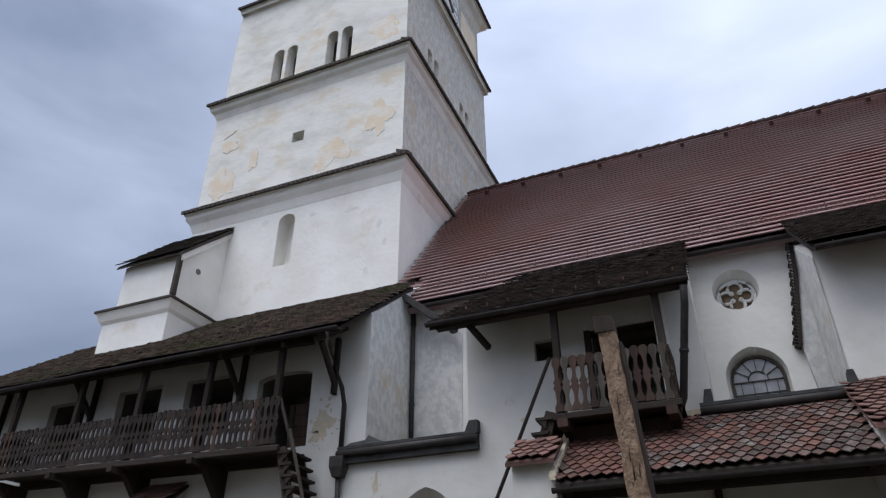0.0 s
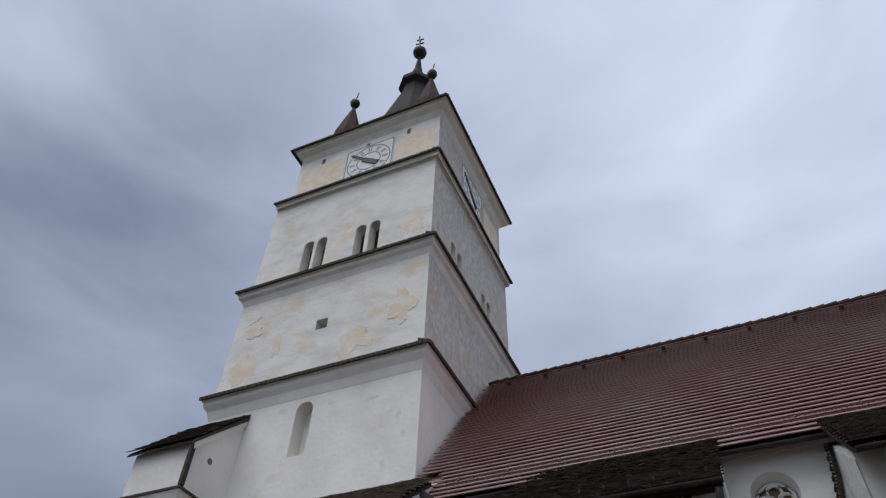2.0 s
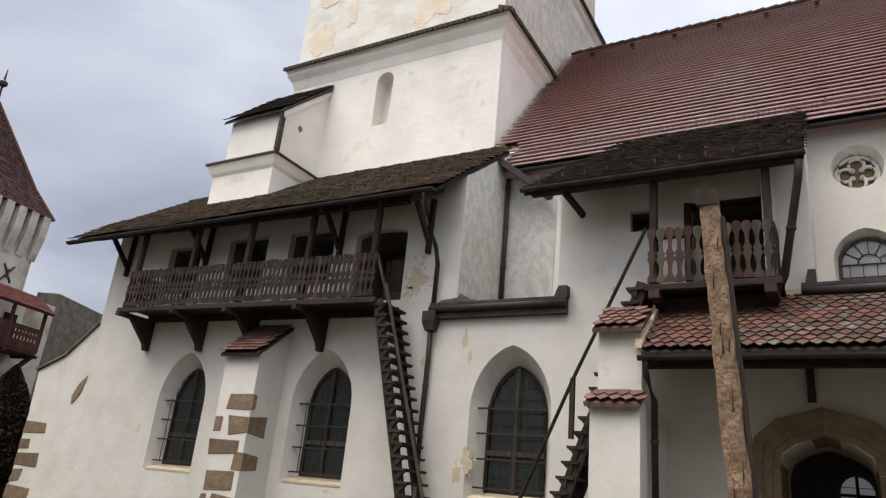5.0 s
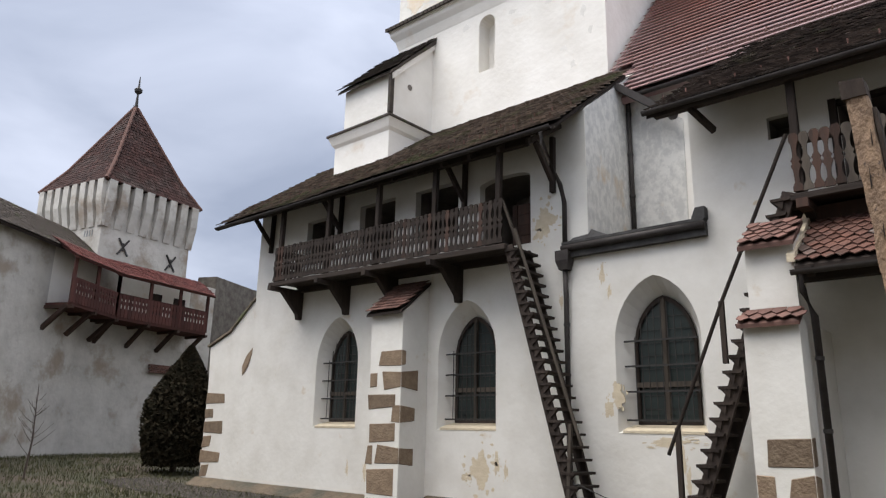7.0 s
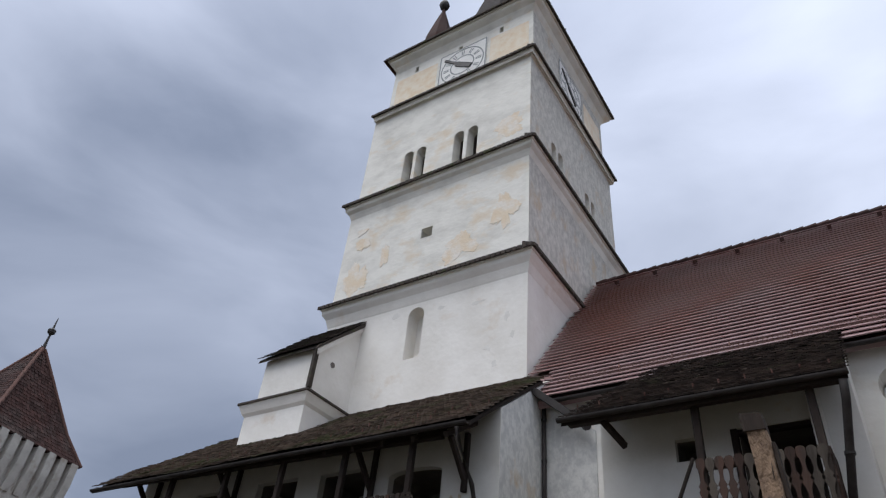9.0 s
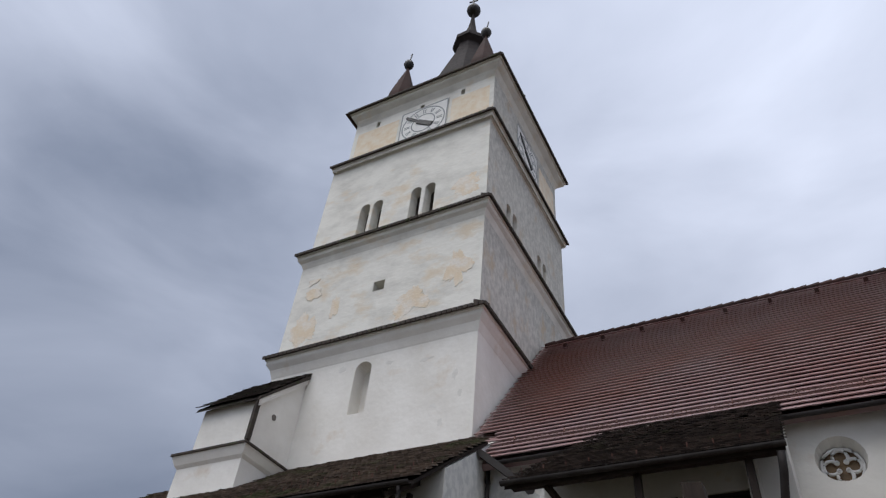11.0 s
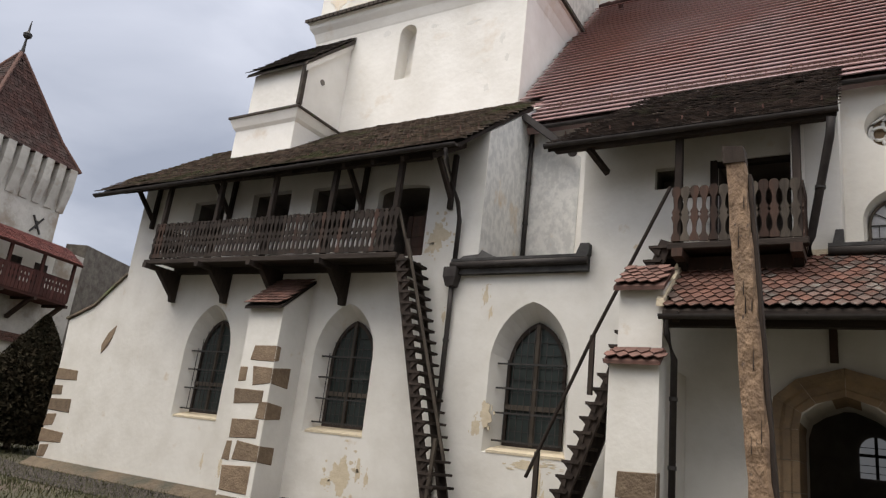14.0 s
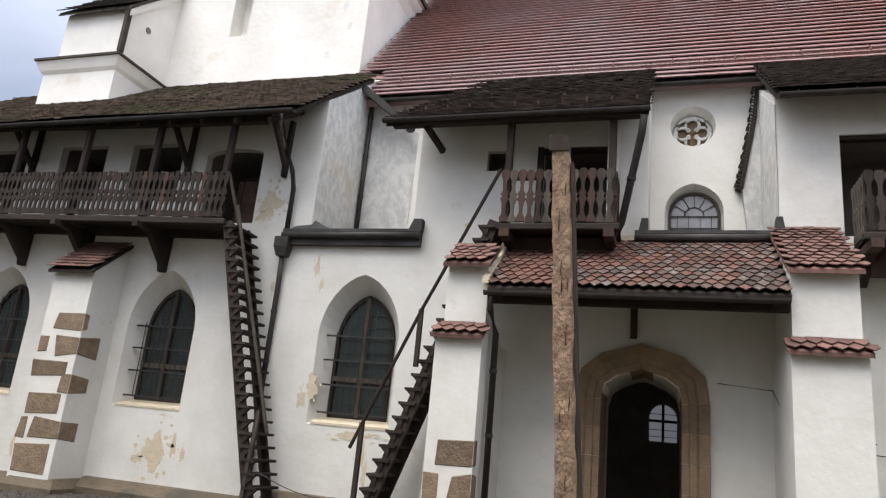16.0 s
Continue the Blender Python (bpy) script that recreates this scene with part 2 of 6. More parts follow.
# ---- building tools ----
class Shape:
    """Gathers solids in world metres for one mesh."""

    def __init__(self):
        self.v, self.f = [], []

    def add(self, verts, faces):
        k = len(self.v)
        self.v += [tuple(p) for p in verts]
        self.f += [tuple(i + k for i in q) for q in faces]
        return self

    def box(self, x0, x1, y0, y1, z0, z1):
        return self.add([(x, y, z) for z in (z0, z1) for x, y in ((x0, y0), (x1, y0), (x1, y1), (x0, y1))],
                        [(3, 2, 1, 0), (4, 5, 6, 7), (0, 1, 5, 4), (1, 2, 6, 5), (2, 3, 7, 6), (3, 0, 4, 7)])

    def loft(self, rings, cap=True):
        n = len(rings[0])
        k, faces = [], []
        for r in rings:
            k += list(r)
        for a in range(len(rings) - 1):
            for i in range(n):
                j = (i + 1) % n
                faces.append((a * n + i, a * n + j, (a + 1) * n + j, (a + 1) * n + i))
        if cap:
            faces += [tuple(range(n))[::-1], tuple(range((len(rings) - 1) * n, len(rings) * n))]
        return self.add(k, faces)

    def prism(self, outline, axis, a, b):
        """outline: 2D points in the other two axes, in the order xyz."""
        def at(p, w):
            return {"x": (w, p[0], p[1]), "y": (p[0], w, p[1]), "z": (p[0], p[1], w)}[axis]
        return self.loft([[at(p, a) for p in outline], [at(p, b) for p in outline]])

    def beam(self, p, q, w, h, side=(0, 1, 0)):
        """A bar from p to q, w wide along side, h across."""
        p, q, s = Vector(p), Vector(q), Vector(side)
        d = (q - p).normalized()
        u = (s - d * s.dot(d)).normalized()
        t = d.cross(u)
        ring = [u * w / 2 + t * h / 2, -u * w / 2 + t * h / 2, -u * w / 2 - t * h / 2, u * w / 2 - t * h / 2]
        return self.loft([[p + r for r in ring], [q + r for r in ring]])

    def tube(self, points, r, n=10):
        pts = [Vector(p) for p in points]
        rings = []
        for i, p in enumerate(pts):
            d = (pts[min(i + 1, len(pts) - 1)] - pts[max(i - 1, 0)]).normalized()
            u = d.orthogonal().normalized() if abs(d.z) < 0.9 else Vector((1, 0, 0)) - d * d.x
            u.normalize()
            t = d.cross(u)
            rr = r[i] if isinstance(r, (list, tuple)) else r
            rings.append([p + rr * (u * math.cos(a) + t * math.sin(a)) for a in (2 * math.pi * k / n for k in range(n))])
        return self.loft(rings)

    def lathe(self, x, y, profile, n=16, turn=0.0):
        return self.loft([[(x + r * math.cos(turn + 2 * math.pi * k / n), y + r * math.sin(turn + 2 * math.pi * k / n), z) for k in range(n)] for r, z in profile])

    def pushed(self):
        """The same opening, a little smaller, deeper in a tower wall."""
        s = Shape()
        mid = sum((Vector(p) for p in self.v), Vector()) / len(self.v)
        wide = max(p[0] for p in self.v) - min(p[0] for p in self.v) > 0.8 and abs(mid.x + 8.2) < 0.6
        move = Vector((-0.75, 0, 0)) if wide else Vector((0, 0.75, 0))
        s.v, s.f = [tuple(mid + (Vector(p) - mid) * 0.96 + move) for p in self.v], list(self.f)
        return s

    def mesh(self, name, mat, origin=(0, 0, 0), bevel=0.0, smooth=False):
        me = bpy.data.meshes.new(name)
        o = Vector(origin)
        me.from_pydata([Vector(p) - o for p in self.v], [], self.f)
        bm = bmesh.new()
        bm.from_mesh(me)
        bmesh.ops.recalc_face_normals(bm, faces=bm.faces)
        if bevel:
            bmesh.ops.bevel(bm, geom=list(bm.edges), offset=bevel, segments=1, affect="EDGES", clamp_overlap=True)
        bm.to_mesh(me)
        bm.free()
        if smooth:
            me.polygons.foreach_set("use_smooth", [True] * len(me.polygons))
        me.materials.append(mat)
        return me


def base_of(ob):
    p = Vector((0, 0, 0))
    while ob:
        p += ob.location
        ob = ob.parent
    return p


def thing(name, at, label, category, group="", kind=""):
    ob = new(name)
    ob.location = at
    return tagged(ob, label, category, group, kind)


def solid(name, shape, mat, label, category, kind="", group="", bevel=0.0, smooth=False):
    return tagged(new(name, shape.mesh(name, mat, bevel=bevel, smooth=smooth)), label, category, group, kind)


def part(name, shape, mat, parent, label="", bevel=0.0, smooth=False):
    ob = new(name, shape.mesh(name, mat, base_of(parent), bevel, smooth))
    ob.parent = parent
    return tagged(ob, label)


def piece(name, me, at, parent, turn=(0, 0, 0)):
    """One of many alike pieces on a shared mesh."""
    ob = new(name, me)
    ob.parent = parent
    ob.location = Vector(at) - base_of(parent)
    ob.rotation_euler = turn
    return ob


def carve(ob, shapes, inside=None):
    """Cut solids out of a wall for good; inside: the material of the surfaces that the cut lays bare."""
    for s in shapes:
        cutter = new("cutter", s.mesh("cutter", inside or ob.data.materials[0]))
        mod = ob.modifiers.new("cut", "BOOLEAN")
        mod.operation, mod.solver, mod.object = "DIFFERENCE", "EXACT", cutter
        mod.material_mode = "TRANSFER" if inside else "INDEX"
        me = bpy.data.meshes.new_from_object(ob.evaluated_get(bpy.context.evaluated_depsgraph_get()))
        ob.modifiers.clear()
        ob.data = me
        bpy.data.objects.remove(cutter)
    return ob


def arch(cx, half, z0, spring, apex, n=8, pointed=True):
    """Outline of an arched opening: bottom left, bottom right, then over the arch."""
    pts = [(cx - half, z0), (cx + half, z0)]
    for i in range(2 * n + 1):
        a = math.pi * i / (2 * n)
        x = half * math.cos(a)
        k = math.sin(a)
        z = spring + (apex - spring) * (k if not pointed else 0.84 * k + 0.16 * (1 - abs(math.cos(a))))
        pts.append((cx + x, z))
    return pts


def tile_mesh(spots, u, v, n, tw, tl, thick, lift, pointed=0.0, seed=1, uneven=1.0, fill=0.97):
    """Many tiles as one mesh: spots are the middles of their lower edges, u across, v up the slope, n outwards."""
    rng = np.random.default_rng(seed)
    u, v, n, p = (np.array(a, float) for a in (u, v, n, spots))
    k = len(p)
    w = tw * fill / 2
    low = pointed * tw
    outline = [(-w, low), (0.0, 0.0), (w, low), (w, tl), (-w, tl)] if pointed else [(-w, 0.0), (0.0, 0.0), (w, 0.0), (w, tl), (-w, tl)]
    jit = rng.normal(0, uneven, (k, 3))
    top, bot = [], []
    for a, b in outline:
        f = 1 - b / tl
        base = p + u * (a + 0.006 * jit[:, :1]) + v * (b + 0.010 * jit[:, 1:2])
        h = 0.012 + lift * f + 0.006 * jit[:, 2:3] * f
        top.append(base + n * (h + thick))
        bot.append(base + n * h)
    verts = np.stack(top + bot, 1).reshape(-1, 3)
    quads = [(0, 1, 2, 3, 4), (5, 6, 1, 0), (6, 7, 2, 1), (7, 8, 3, 2), (9, 5, 0, 4)]
    faces = [tuple(10 * i + j for j in q) for i in range(k) for q in quads]
    return verts, faces


def grid_spots(p0, u, v, length, height, tw, step, inside=None, wave=0.0):
    """Lower-edge middles of tiles in staggered courses over a parallelogram, with a slight sag."""
    p0, u, v = Vector(p0), Vector(u), Vector(v)
    out = []
    for r in range(int(height / step)):
        for c in range(int(length / tw) + 1):
            a, b = (c + 0.5 * (r % 2)) * tw, r * step
            if a > length:
                continue
            q = p0 + u * a + v * b
            if inside and not inside(q):
                continue
            q.z += wave * noise.noise((q.x * 0.35, q.y * 0.35, 3.0))
            out.append(tuple(q))
    return out


def tiles(name, parent, mat, spots, u, v, n, tw, tl, thick=0.014, lift=0.035, pointed=0.0, label="", uneven=1.0, single=None, near=None, fill=0.97):
    """A roof's tiles: those inside near as objects of their own in the material single, the rest joined."""
    close = [q for q in spots if near and near(q)][:300]
    if close:
        verts, faces = tile_mesh([(0, 0, 0)], u, v, n, tw, tl, thick, lift, pointed, 3, 0.0, fill)
        one = bpy.data.meshes.new(name)
        one.from_pydata(verts.tolist(), [], faces)
        one.materials.append(single)
        r = random.Random(8)
        for q in close:
            k = 0.012 * uneven
            piece(name, one, q, parent, (r.uniform(-k, k), r.uniform(-k, k), r.uniform(-k, k)))
        spots = [q for q in spots if q not in set(close)]
    verts, faces = tile_mesh(spots, u, v, n, tw, tl, thick, lift, pointed, uneven=uneven, fill=fill)
    me = bpy.data.meshes.new("tile_field")
    me.from_pydata(verts.tolist(), [], faces)
    me.materials.append(mat)
    ob = new("tile_field", me)
    ob.parent = parent
    ob.location = -base_of(parent)
    return tagged(ob, label, kind="stuff")


def slope(y0, z0, y1, z1):
    d = Vector((0, y1 - y0, z1 - z0))
    L = d.length
    v = d / L
    return v, Vector((0, -v.z, v.y)), L


# ---- ground ----
def height(x, y):
    """The yard: level near the camera, a little lower along the west part of the church, rising to the ring wall."""
    west = min(max((-x - 5.0) / 8.0, 0), 1)
    far = min(max((-x - 22.0) / 8.0, 0), 1)
    return 0.12 - 0.30 * west + 0.55 * far


def ground_sheet():
    xs = [-1500, -400, -120, -60] + [-45 + 1.5 * i for i in range(44)] + [40, 120, 400, 1500]
    ys = [-1500, -400, -120, -40] + [-12 + 1.5 * i for i in range(40)] + [70, 160, 500, 1500]
    s = Shape()
    s.v = [(x, y, height(x, y) + 0.05 * noise.noise((x * 0.4, y * 0.4, 0))) for y in ys for x in xs]
    w = len(xs)
    s.f = [(j * w + i, j * w + i + 1, (j + 1) * w + i + 1, (j + 1) * w + i) for j in range(len(ys) - 1) for i in range(w - 1)]
    return solid("ground", s, M_GRASS, "worn grass and earth of the churchyard", "ground", "structure", smooth=True)


ground_sheet()

# ---- aisle blocks, nave ----
SILL = 1.80


def window_cut(cx, half=0.84, inner=0.64, apex=4.82):
    """A splayed pointed opening, and the dark hole behind its glass."""
    b = arch(cx - 0.05, inner, SILL + 0.12, 3.48, apex - 0.36)
    s = Shape().loft([[(x, 12.8, z) for x, z in arch(cx - 0.07, half + 0.15, SILL - 0.12, 3.56, apex + 0.16)], [(x, 13.46, z) for x, z in b]])
    return s, Shape().prism(arch(cx - 0.05, inner - 0.02, SILL + 0.14, 3.48, apex - 0.38), "y", 13.40, 14.6)


def window_holes(wall, *middles):
    for cx in middles:
        splay, hole = window_cut(cx)
        carve(wall, [splay])
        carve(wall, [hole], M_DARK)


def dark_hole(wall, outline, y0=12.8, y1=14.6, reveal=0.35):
    """A plastered reveal and a room behind it, its surfaces coloured dark as if unlit."""
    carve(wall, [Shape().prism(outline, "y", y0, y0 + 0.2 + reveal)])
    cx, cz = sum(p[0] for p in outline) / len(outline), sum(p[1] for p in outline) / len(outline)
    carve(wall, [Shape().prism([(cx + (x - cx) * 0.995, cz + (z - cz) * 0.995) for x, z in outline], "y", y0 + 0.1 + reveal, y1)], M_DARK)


def rect(x0, x1, z0, z1):
    return [(x0, z0), (x1, z0), (x1, z1), (x0, z1)]


WEST = [(13.0, -0.9), (15.95, -0.9), (15.95, 11.08), (13.3, 9.10), (13.0, 8.88)]
WINDOWS = [(-15.30, "window_1"), (-10.60, "window_2"), (-5.82, "window_3")]
wall_1 = solid("wall_1", Shape().prism(WEST, "x", -19.6, -7.3), M_AGED, "whitewashed wall of the west aisle with worn plaster", "wall", "structure")
window_holes(wall_1, -15.30, -10.60)
OPENINGS = ((-17.12, -15.80, 7.95), (-14.70, -13.26, 7.99), (-12.48, -10.98, 7.96))
for x0, x1, z1 in OPENINGS:
    dark_hole(wall_1, rect(x0, x1, 6.55, z1), reveal=0.2)
dark_hole(wall_1, arch(-9.53, 0.75, 5.95, 7.62, 7.76, pointed=False), reveal=0.2)
wall_2 = solid("wall_2", Shape().box(-7.3, -4.95, 13.0, 15.3, -0.9, 5.42), M_AGED, "whitewashed wall of the low middle bay", "wall", "structure")
window_holes(wall_2, -5.82)
EAST = [(13.0, -0.9), (15.2, -0.9), (15.2, 9.75), (13.0, 8.45)]
wall_3 = solid("wall_3", Shape().prism(EAST, "x", -4.95, -0.3), M_AGED, "whitewashed wall beside the porch balcony", "wall", "structure")
DOOR = [(-0.36 - 0.70, -0.3), (-0.36 + 0.70, -0.3), (-0.36 + 0.70, 2.66), (-0.36 + 0.62, 2.92), (-0.36 + 0.40, 3.08), (-0.36, 3.24),
        (-0.36 - 0.40, 3.08), (-0.36 - 0.62, 2.92), (-0.36 - 0.70, 2.66)]
dark_hole(wall_3, rect(-2.33, -1.07, 5.6, 7.54), reveal=0.2)
dark_hole(wall_3, rect(-3.48, -3.08, 7.06, 7.5), y1=13.7, reveal=0.15)
carve(wall_3, [Shape().prism(DOOR, "y", 12.8, 15.6)])
wall_4 = solid("wall_4", Shape().box(-0.3, 1.94, 13.0, 15.3, -0.9, 5.6), M_AGED, "whitewashed wall over the porch door", "wall", "structure")
carve(wall_4, [Shape().prism(DOOR, "y", 12.8, 15.6)])
wall_5 = solid("wall_5", Shape().prism(EAST, "x", 1.94, 12.0), M_AGED, "whitewashed wall of the east aisle", "wall", "structure")
dark_hole(wall_5, rect(2.97, 4.6, 5.7, 7.6), reveal=0.2)
nave = solid("wall_nave", Shape().box(-8.1, 16.0, 15.2, 28.4, -0.9, 10.0), M_PLASTER, "whitewashed clerestory wall of the nave", "wall", "structure")
ROSE = (0.585, 8.88)
rose_ring = [(ROSE[0] + 0.01 + 0.52 * math.cos(a), ROSE[1] + 0.09 + 0.53 * math.sin(a)) for a in (2 * math.pi * k / 24 for k in range(24))]
rose_in = [(ROSE[0] + 0.41 * math.cos(a), ROSE[1] - 0.02 + 0.41 * math.sin(a)) for a in (2 * math.pi * k / 24 for k in range(24))]
UP = arch(0.595, 0.655, 5.7, 6.95, 7.66)
UPIN = arch(0.62, 0.525, 5.7, 6.88, 7.42, pointed=False)
carve(nave, [Shape().loft([[(x, 15.0, z) for x, z in rose_ring], [(x, 15.55, z) for x, z in rose_in]]),
             Shape().loft([[(x, 15.0, z) for x, z in UP], [(x, 15.5, z) for x, z in UPIN]]),
             Shape().box(-1.6, 1.0, 15.0, 22.0, -0.5, 3.4)])

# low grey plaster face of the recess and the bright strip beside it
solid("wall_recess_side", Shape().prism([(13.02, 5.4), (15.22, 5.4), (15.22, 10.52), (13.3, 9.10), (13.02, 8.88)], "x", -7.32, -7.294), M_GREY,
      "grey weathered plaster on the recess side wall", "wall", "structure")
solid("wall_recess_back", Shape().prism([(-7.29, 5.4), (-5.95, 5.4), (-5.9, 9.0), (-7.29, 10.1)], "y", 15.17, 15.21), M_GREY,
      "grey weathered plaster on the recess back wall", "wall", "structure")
# Thin grey sheet: the shade on this side is put into its colour.
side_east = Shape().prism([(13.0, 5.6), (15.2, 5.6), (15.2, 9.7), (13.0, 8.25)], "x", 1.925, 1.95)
solid("wall_east_side", side_east, M_GREY, "side wall of the east aisle, its shade put into grey plaster", "wall", "structure")

# corner buttress with its raking top at the west end
solid("wall_corner", Shape().prism([(-22.0, -0.9), (-19.3, -0.9), (-19.3, 5.7), (-19.7, 5.7), (-20.9, 4.78), (-22.1, 4.35), (-22.0, 3.0)], "y", 13.02, 14.4),
      M_AGED, "whitewashed raking corner buttress of the aisle", "buttress", "structure")
ck = Shape()
for (xa, za), (xb, zb) in (((-19.6, 5.82), (-20.9, 4.84)), ((-20.9, 4.84), (-22.2, 4.40))):
    ck.beam((xa, 13.7, za), (xb, 13.7, zb), 1.5, 0.07)
solid("coping", ck, M_TILE_OLD, "thin weathered tile coping on the corner buttress", "coping", "structure")
# plinth
pl = Shape().prism([(12.55, -0.9), (13.05, -0.9), (13.05, 0.12), (12.93, 0.10), (12.6, -0.12)], "x", -22.1, -12.9)
pl.prism([(12.6, -0.9), (13.05, -0.9), (13.05, 0.25), (12.9, 0.22), (12.62, 0.05)], "x", -11.8, -7.4)
pl.prism([(12.6, -0.9), (13.05, -0.9), (13.05, 0.45), (12.9, 0.42), (12.62, 0.2)], "x", -7.4, -3.7)
solid("plinth", pl, M_PLINTH, "low worn sandstone plinth along the aisle wall", "plinth", "structure")

# the porch passage behind the door, its dimness put into a dark wall colour
solid("wall_passage", Shape().box(-3.0, 2.5, 17.2, 17.5, -0.3, 3.4), M_DARK, "plaster back wall of the porch passage, coloured dark for shade", "wall", "structure")


# ---- lancet windows ----
def lancet(cx, name):
    w = thing(name, (cx, 13.5, SILL), "leaded lancet window behind a rusty iron grille", "window", "aisle windows", "structure")
    cx -= 0.05
    b = arch(cx, 0.64, SILL + 0.12, 3.48, 4.46)
    part("pane", Shape().prism(arch(cx, 0.63, SILL + 0.13, 3.48, 4.45), "y", 13.42, 13.44), M_GLASS, w, "dark leaded glass")
    for k in (-1, 1):
        part("glass_panel", Shape().prism([(cx + k * 0.05, SILL + 0.30), (cx + k * 0.56, SILL + 0.30), (cx + k * 0.56, 2.62), (cx + k * 0.05, 2.62)], "y", 13.405, 13.42), M_GLASS, w)
    part("mullion", Shape().box(cx - 0.045, cx + 0.045, 13.33, 13.42, SILL + 0.14, 4.40), M_GREYWOOD, w, bevel=0.012)
    part("transom", Shape().box(cx - 0.63, cx + 0.63, 13.34, 13.41, 2.64, 2.74), M_GREYWOOD, w)
    fr = Shape()
    inner = arch(cx, 0.58, SILL + 0.18, 3.48, 4.36)
    ring = [[(x, 13.36, z) for x, z in b], [(x, 13.36, z) for x, z in inner], [(x, 13.42, z) for x, z in inner], [(x, 13.42, z) for x, z in b]]
    fr.loft(ring + [ring[0]], cap=False)
    part("frame", fr, M_WOOD, w)
    for z in (2.0, 2.55, 3.05, 3.55):
        g = part("grille_bar", Shape().beam((cx - 0.78, 13.17, z), (cx + 0.74, 13.17, z), 0.035, 0.035), M_IRON, w)
        for k in (-0.6, 0.6):
            part("bracket", Shape().beam((cx + k, 13.17, z), (cx + k * 0.95, 13.42, z), 0.03, 0.03, (1, 0, 0)), M_IRON, g)
    for i in range(9):
        x = cx - 0.56 + 0.14 * i
        top = 3.5 + 0.85 * (1 - (abs(x - cx) / 0.62) ** 1.6)
        part("grille_rod", Shape().beam((x, 13.19, SILL + 0.2), (x, 13.19, top), 0.014, 0.014, (1, 0, 0)), M_IRON, w)
    for i in range(8):
        z = SILL + 0.42 + 0.26 * i
        part("lead_bar", Shape().beam((cx - 0.56, 13.398, z), (cx + 0.56, 13.398, z), 0.012, 0.012), M_IRON, w)
    part("sill", Shape().prism([(12.99, SILL - 0.05), (13.42, SILL + 0.06), (13.42, SILL + 0.13), (12.99, SILL + 0.0)], "x", cx - 0.80, cx + 0.88), M_PEEL, w, "worn ochre stone sill")


for cx, nm in WINDOWS:
    lancet(cx, nm)

rose = thing("rose_window", (ROSE[0], 15.5, ROSE[1]), "round whitewashed window with quatrefoil tracery", "window", kind="structure")
part("pane", Shape().prism([(ROSE[0] + 0.40 * math.cos(a), ROSE[1] - 0.02 + 0.40 * math.sin(a)) for a in (math.pi * k / 12 for k in range(24))], "y", 15.52, 15.54), M_SAND, rose, "brownish filling behind the tracery")
part("rim", Shape().tube([(ROSE[0] + 0.385 * math.cos(a), 15.45, ROSE[1] - 0.02 + 0.385 * math.sin(a)) for a in (math.pi * k / 14 for k in range(29))], 0.034, 8), M_WHITE, rose, smooth=True)
for q in range(4):
    a0 = q * math.pi / 2
    cxq, czq = ROSE[0] + 0.205 * math.cos(a0), ROSE[1] - 0.02 + 0.205 * math.sin(a0)
    foil = part("foil", Shape().tube([(cxq + 0.145 * math.cos(a0 + b), 15.45, czq + 0.145 * math.sin(a0 + b)) for b in (math.pi * (-0.80 + 1.60 * k / 14) for k in range(15))], 0.036, 8), M_WHITE, rose, smooth=True)
    for e in (-0.80, 0.80):
        bx, bz = cxq + 0.145 * math.cos(a0 + math.pi * e), czq + 0.145 * math.sin(a0 + math.pi * e)
        part("cusp", Shape().loft([[(bx + w * math.cos(c), y, bz + w * math.sin(c)) for c in (math.pi * k / 4 for k in range(8))] for y, w in ((15.395, 0.02), (15.41, 0.045), (15.45, 0.055), (15.48, 0.045))]), M_WHITE, foil, smooth=True)

upper = thing("window_4", (0.62, 15.45, 5.9), "arched upper window with leaded grey panes", "window", kind="structure")
part("pane", Shape().prism(UPIN, "y", 15.42, 15.44), M_PALEGLASS, upper, "leaded glass, sky reflection put into its pale colour")
wf = Shape()
wf_in = arch(0.62, 0.475, 5.75, 6.88, 7.365, pointed=False)
wf.loft([[(x, y, z) for x, z in o] for o, y in ((UPIN, 15.37), (wf_in, 15.37), (wf_in, 15.42), (UPIN, 15.42), (UPIN, 15.37))], cap=False)
part("frame", wf, M_GREYWOOD, upper, "brown weathered wooden frame")
for x in (0.27, 0.50, 0.74, 0.97):
    part("lead_bar", Shape().beam((x, 15.40, 5.9), (x, 15.40, 6.86), 0.014, 0.014, (1, 0, 0)), M_IRON, upper)
for z in (6.36, 6.60, 6.87):
    part("lead_bar", Shape().beam((0.12, 15.40, z), (1.12, 15.40, z), 0.02, 0.02), M_IRON, upper)
for k in range(1, 6):
    a = math.pi * k / 6
    part("lead_bar", Shape().beam((0.62 + 0.20 * math.cos(a), 15.40, 6.88 + 0.20 * math.sin(a)), (0.62 + 0.49 * math.cos(a), 15.40, 6.88 + 0.50 * math.sin(a)), 0.015, 0.015), M_IRON, upper)
part("lead_ring", Shape().tube([(0.62 + 0.20 * math.cos(a), 15.40, 6.88 + 0.20 * math.sin(a)) for a in (math.pi * k / 8 for k in range(9))], 0.011, 6), M_IRON, upper)

# ---- tower ----
tower = thing("church_tower", (-12.2, 16.0, 8.0), "tall whitewashed church tower with patchy ochre plaster and tiled string courses", "tower")


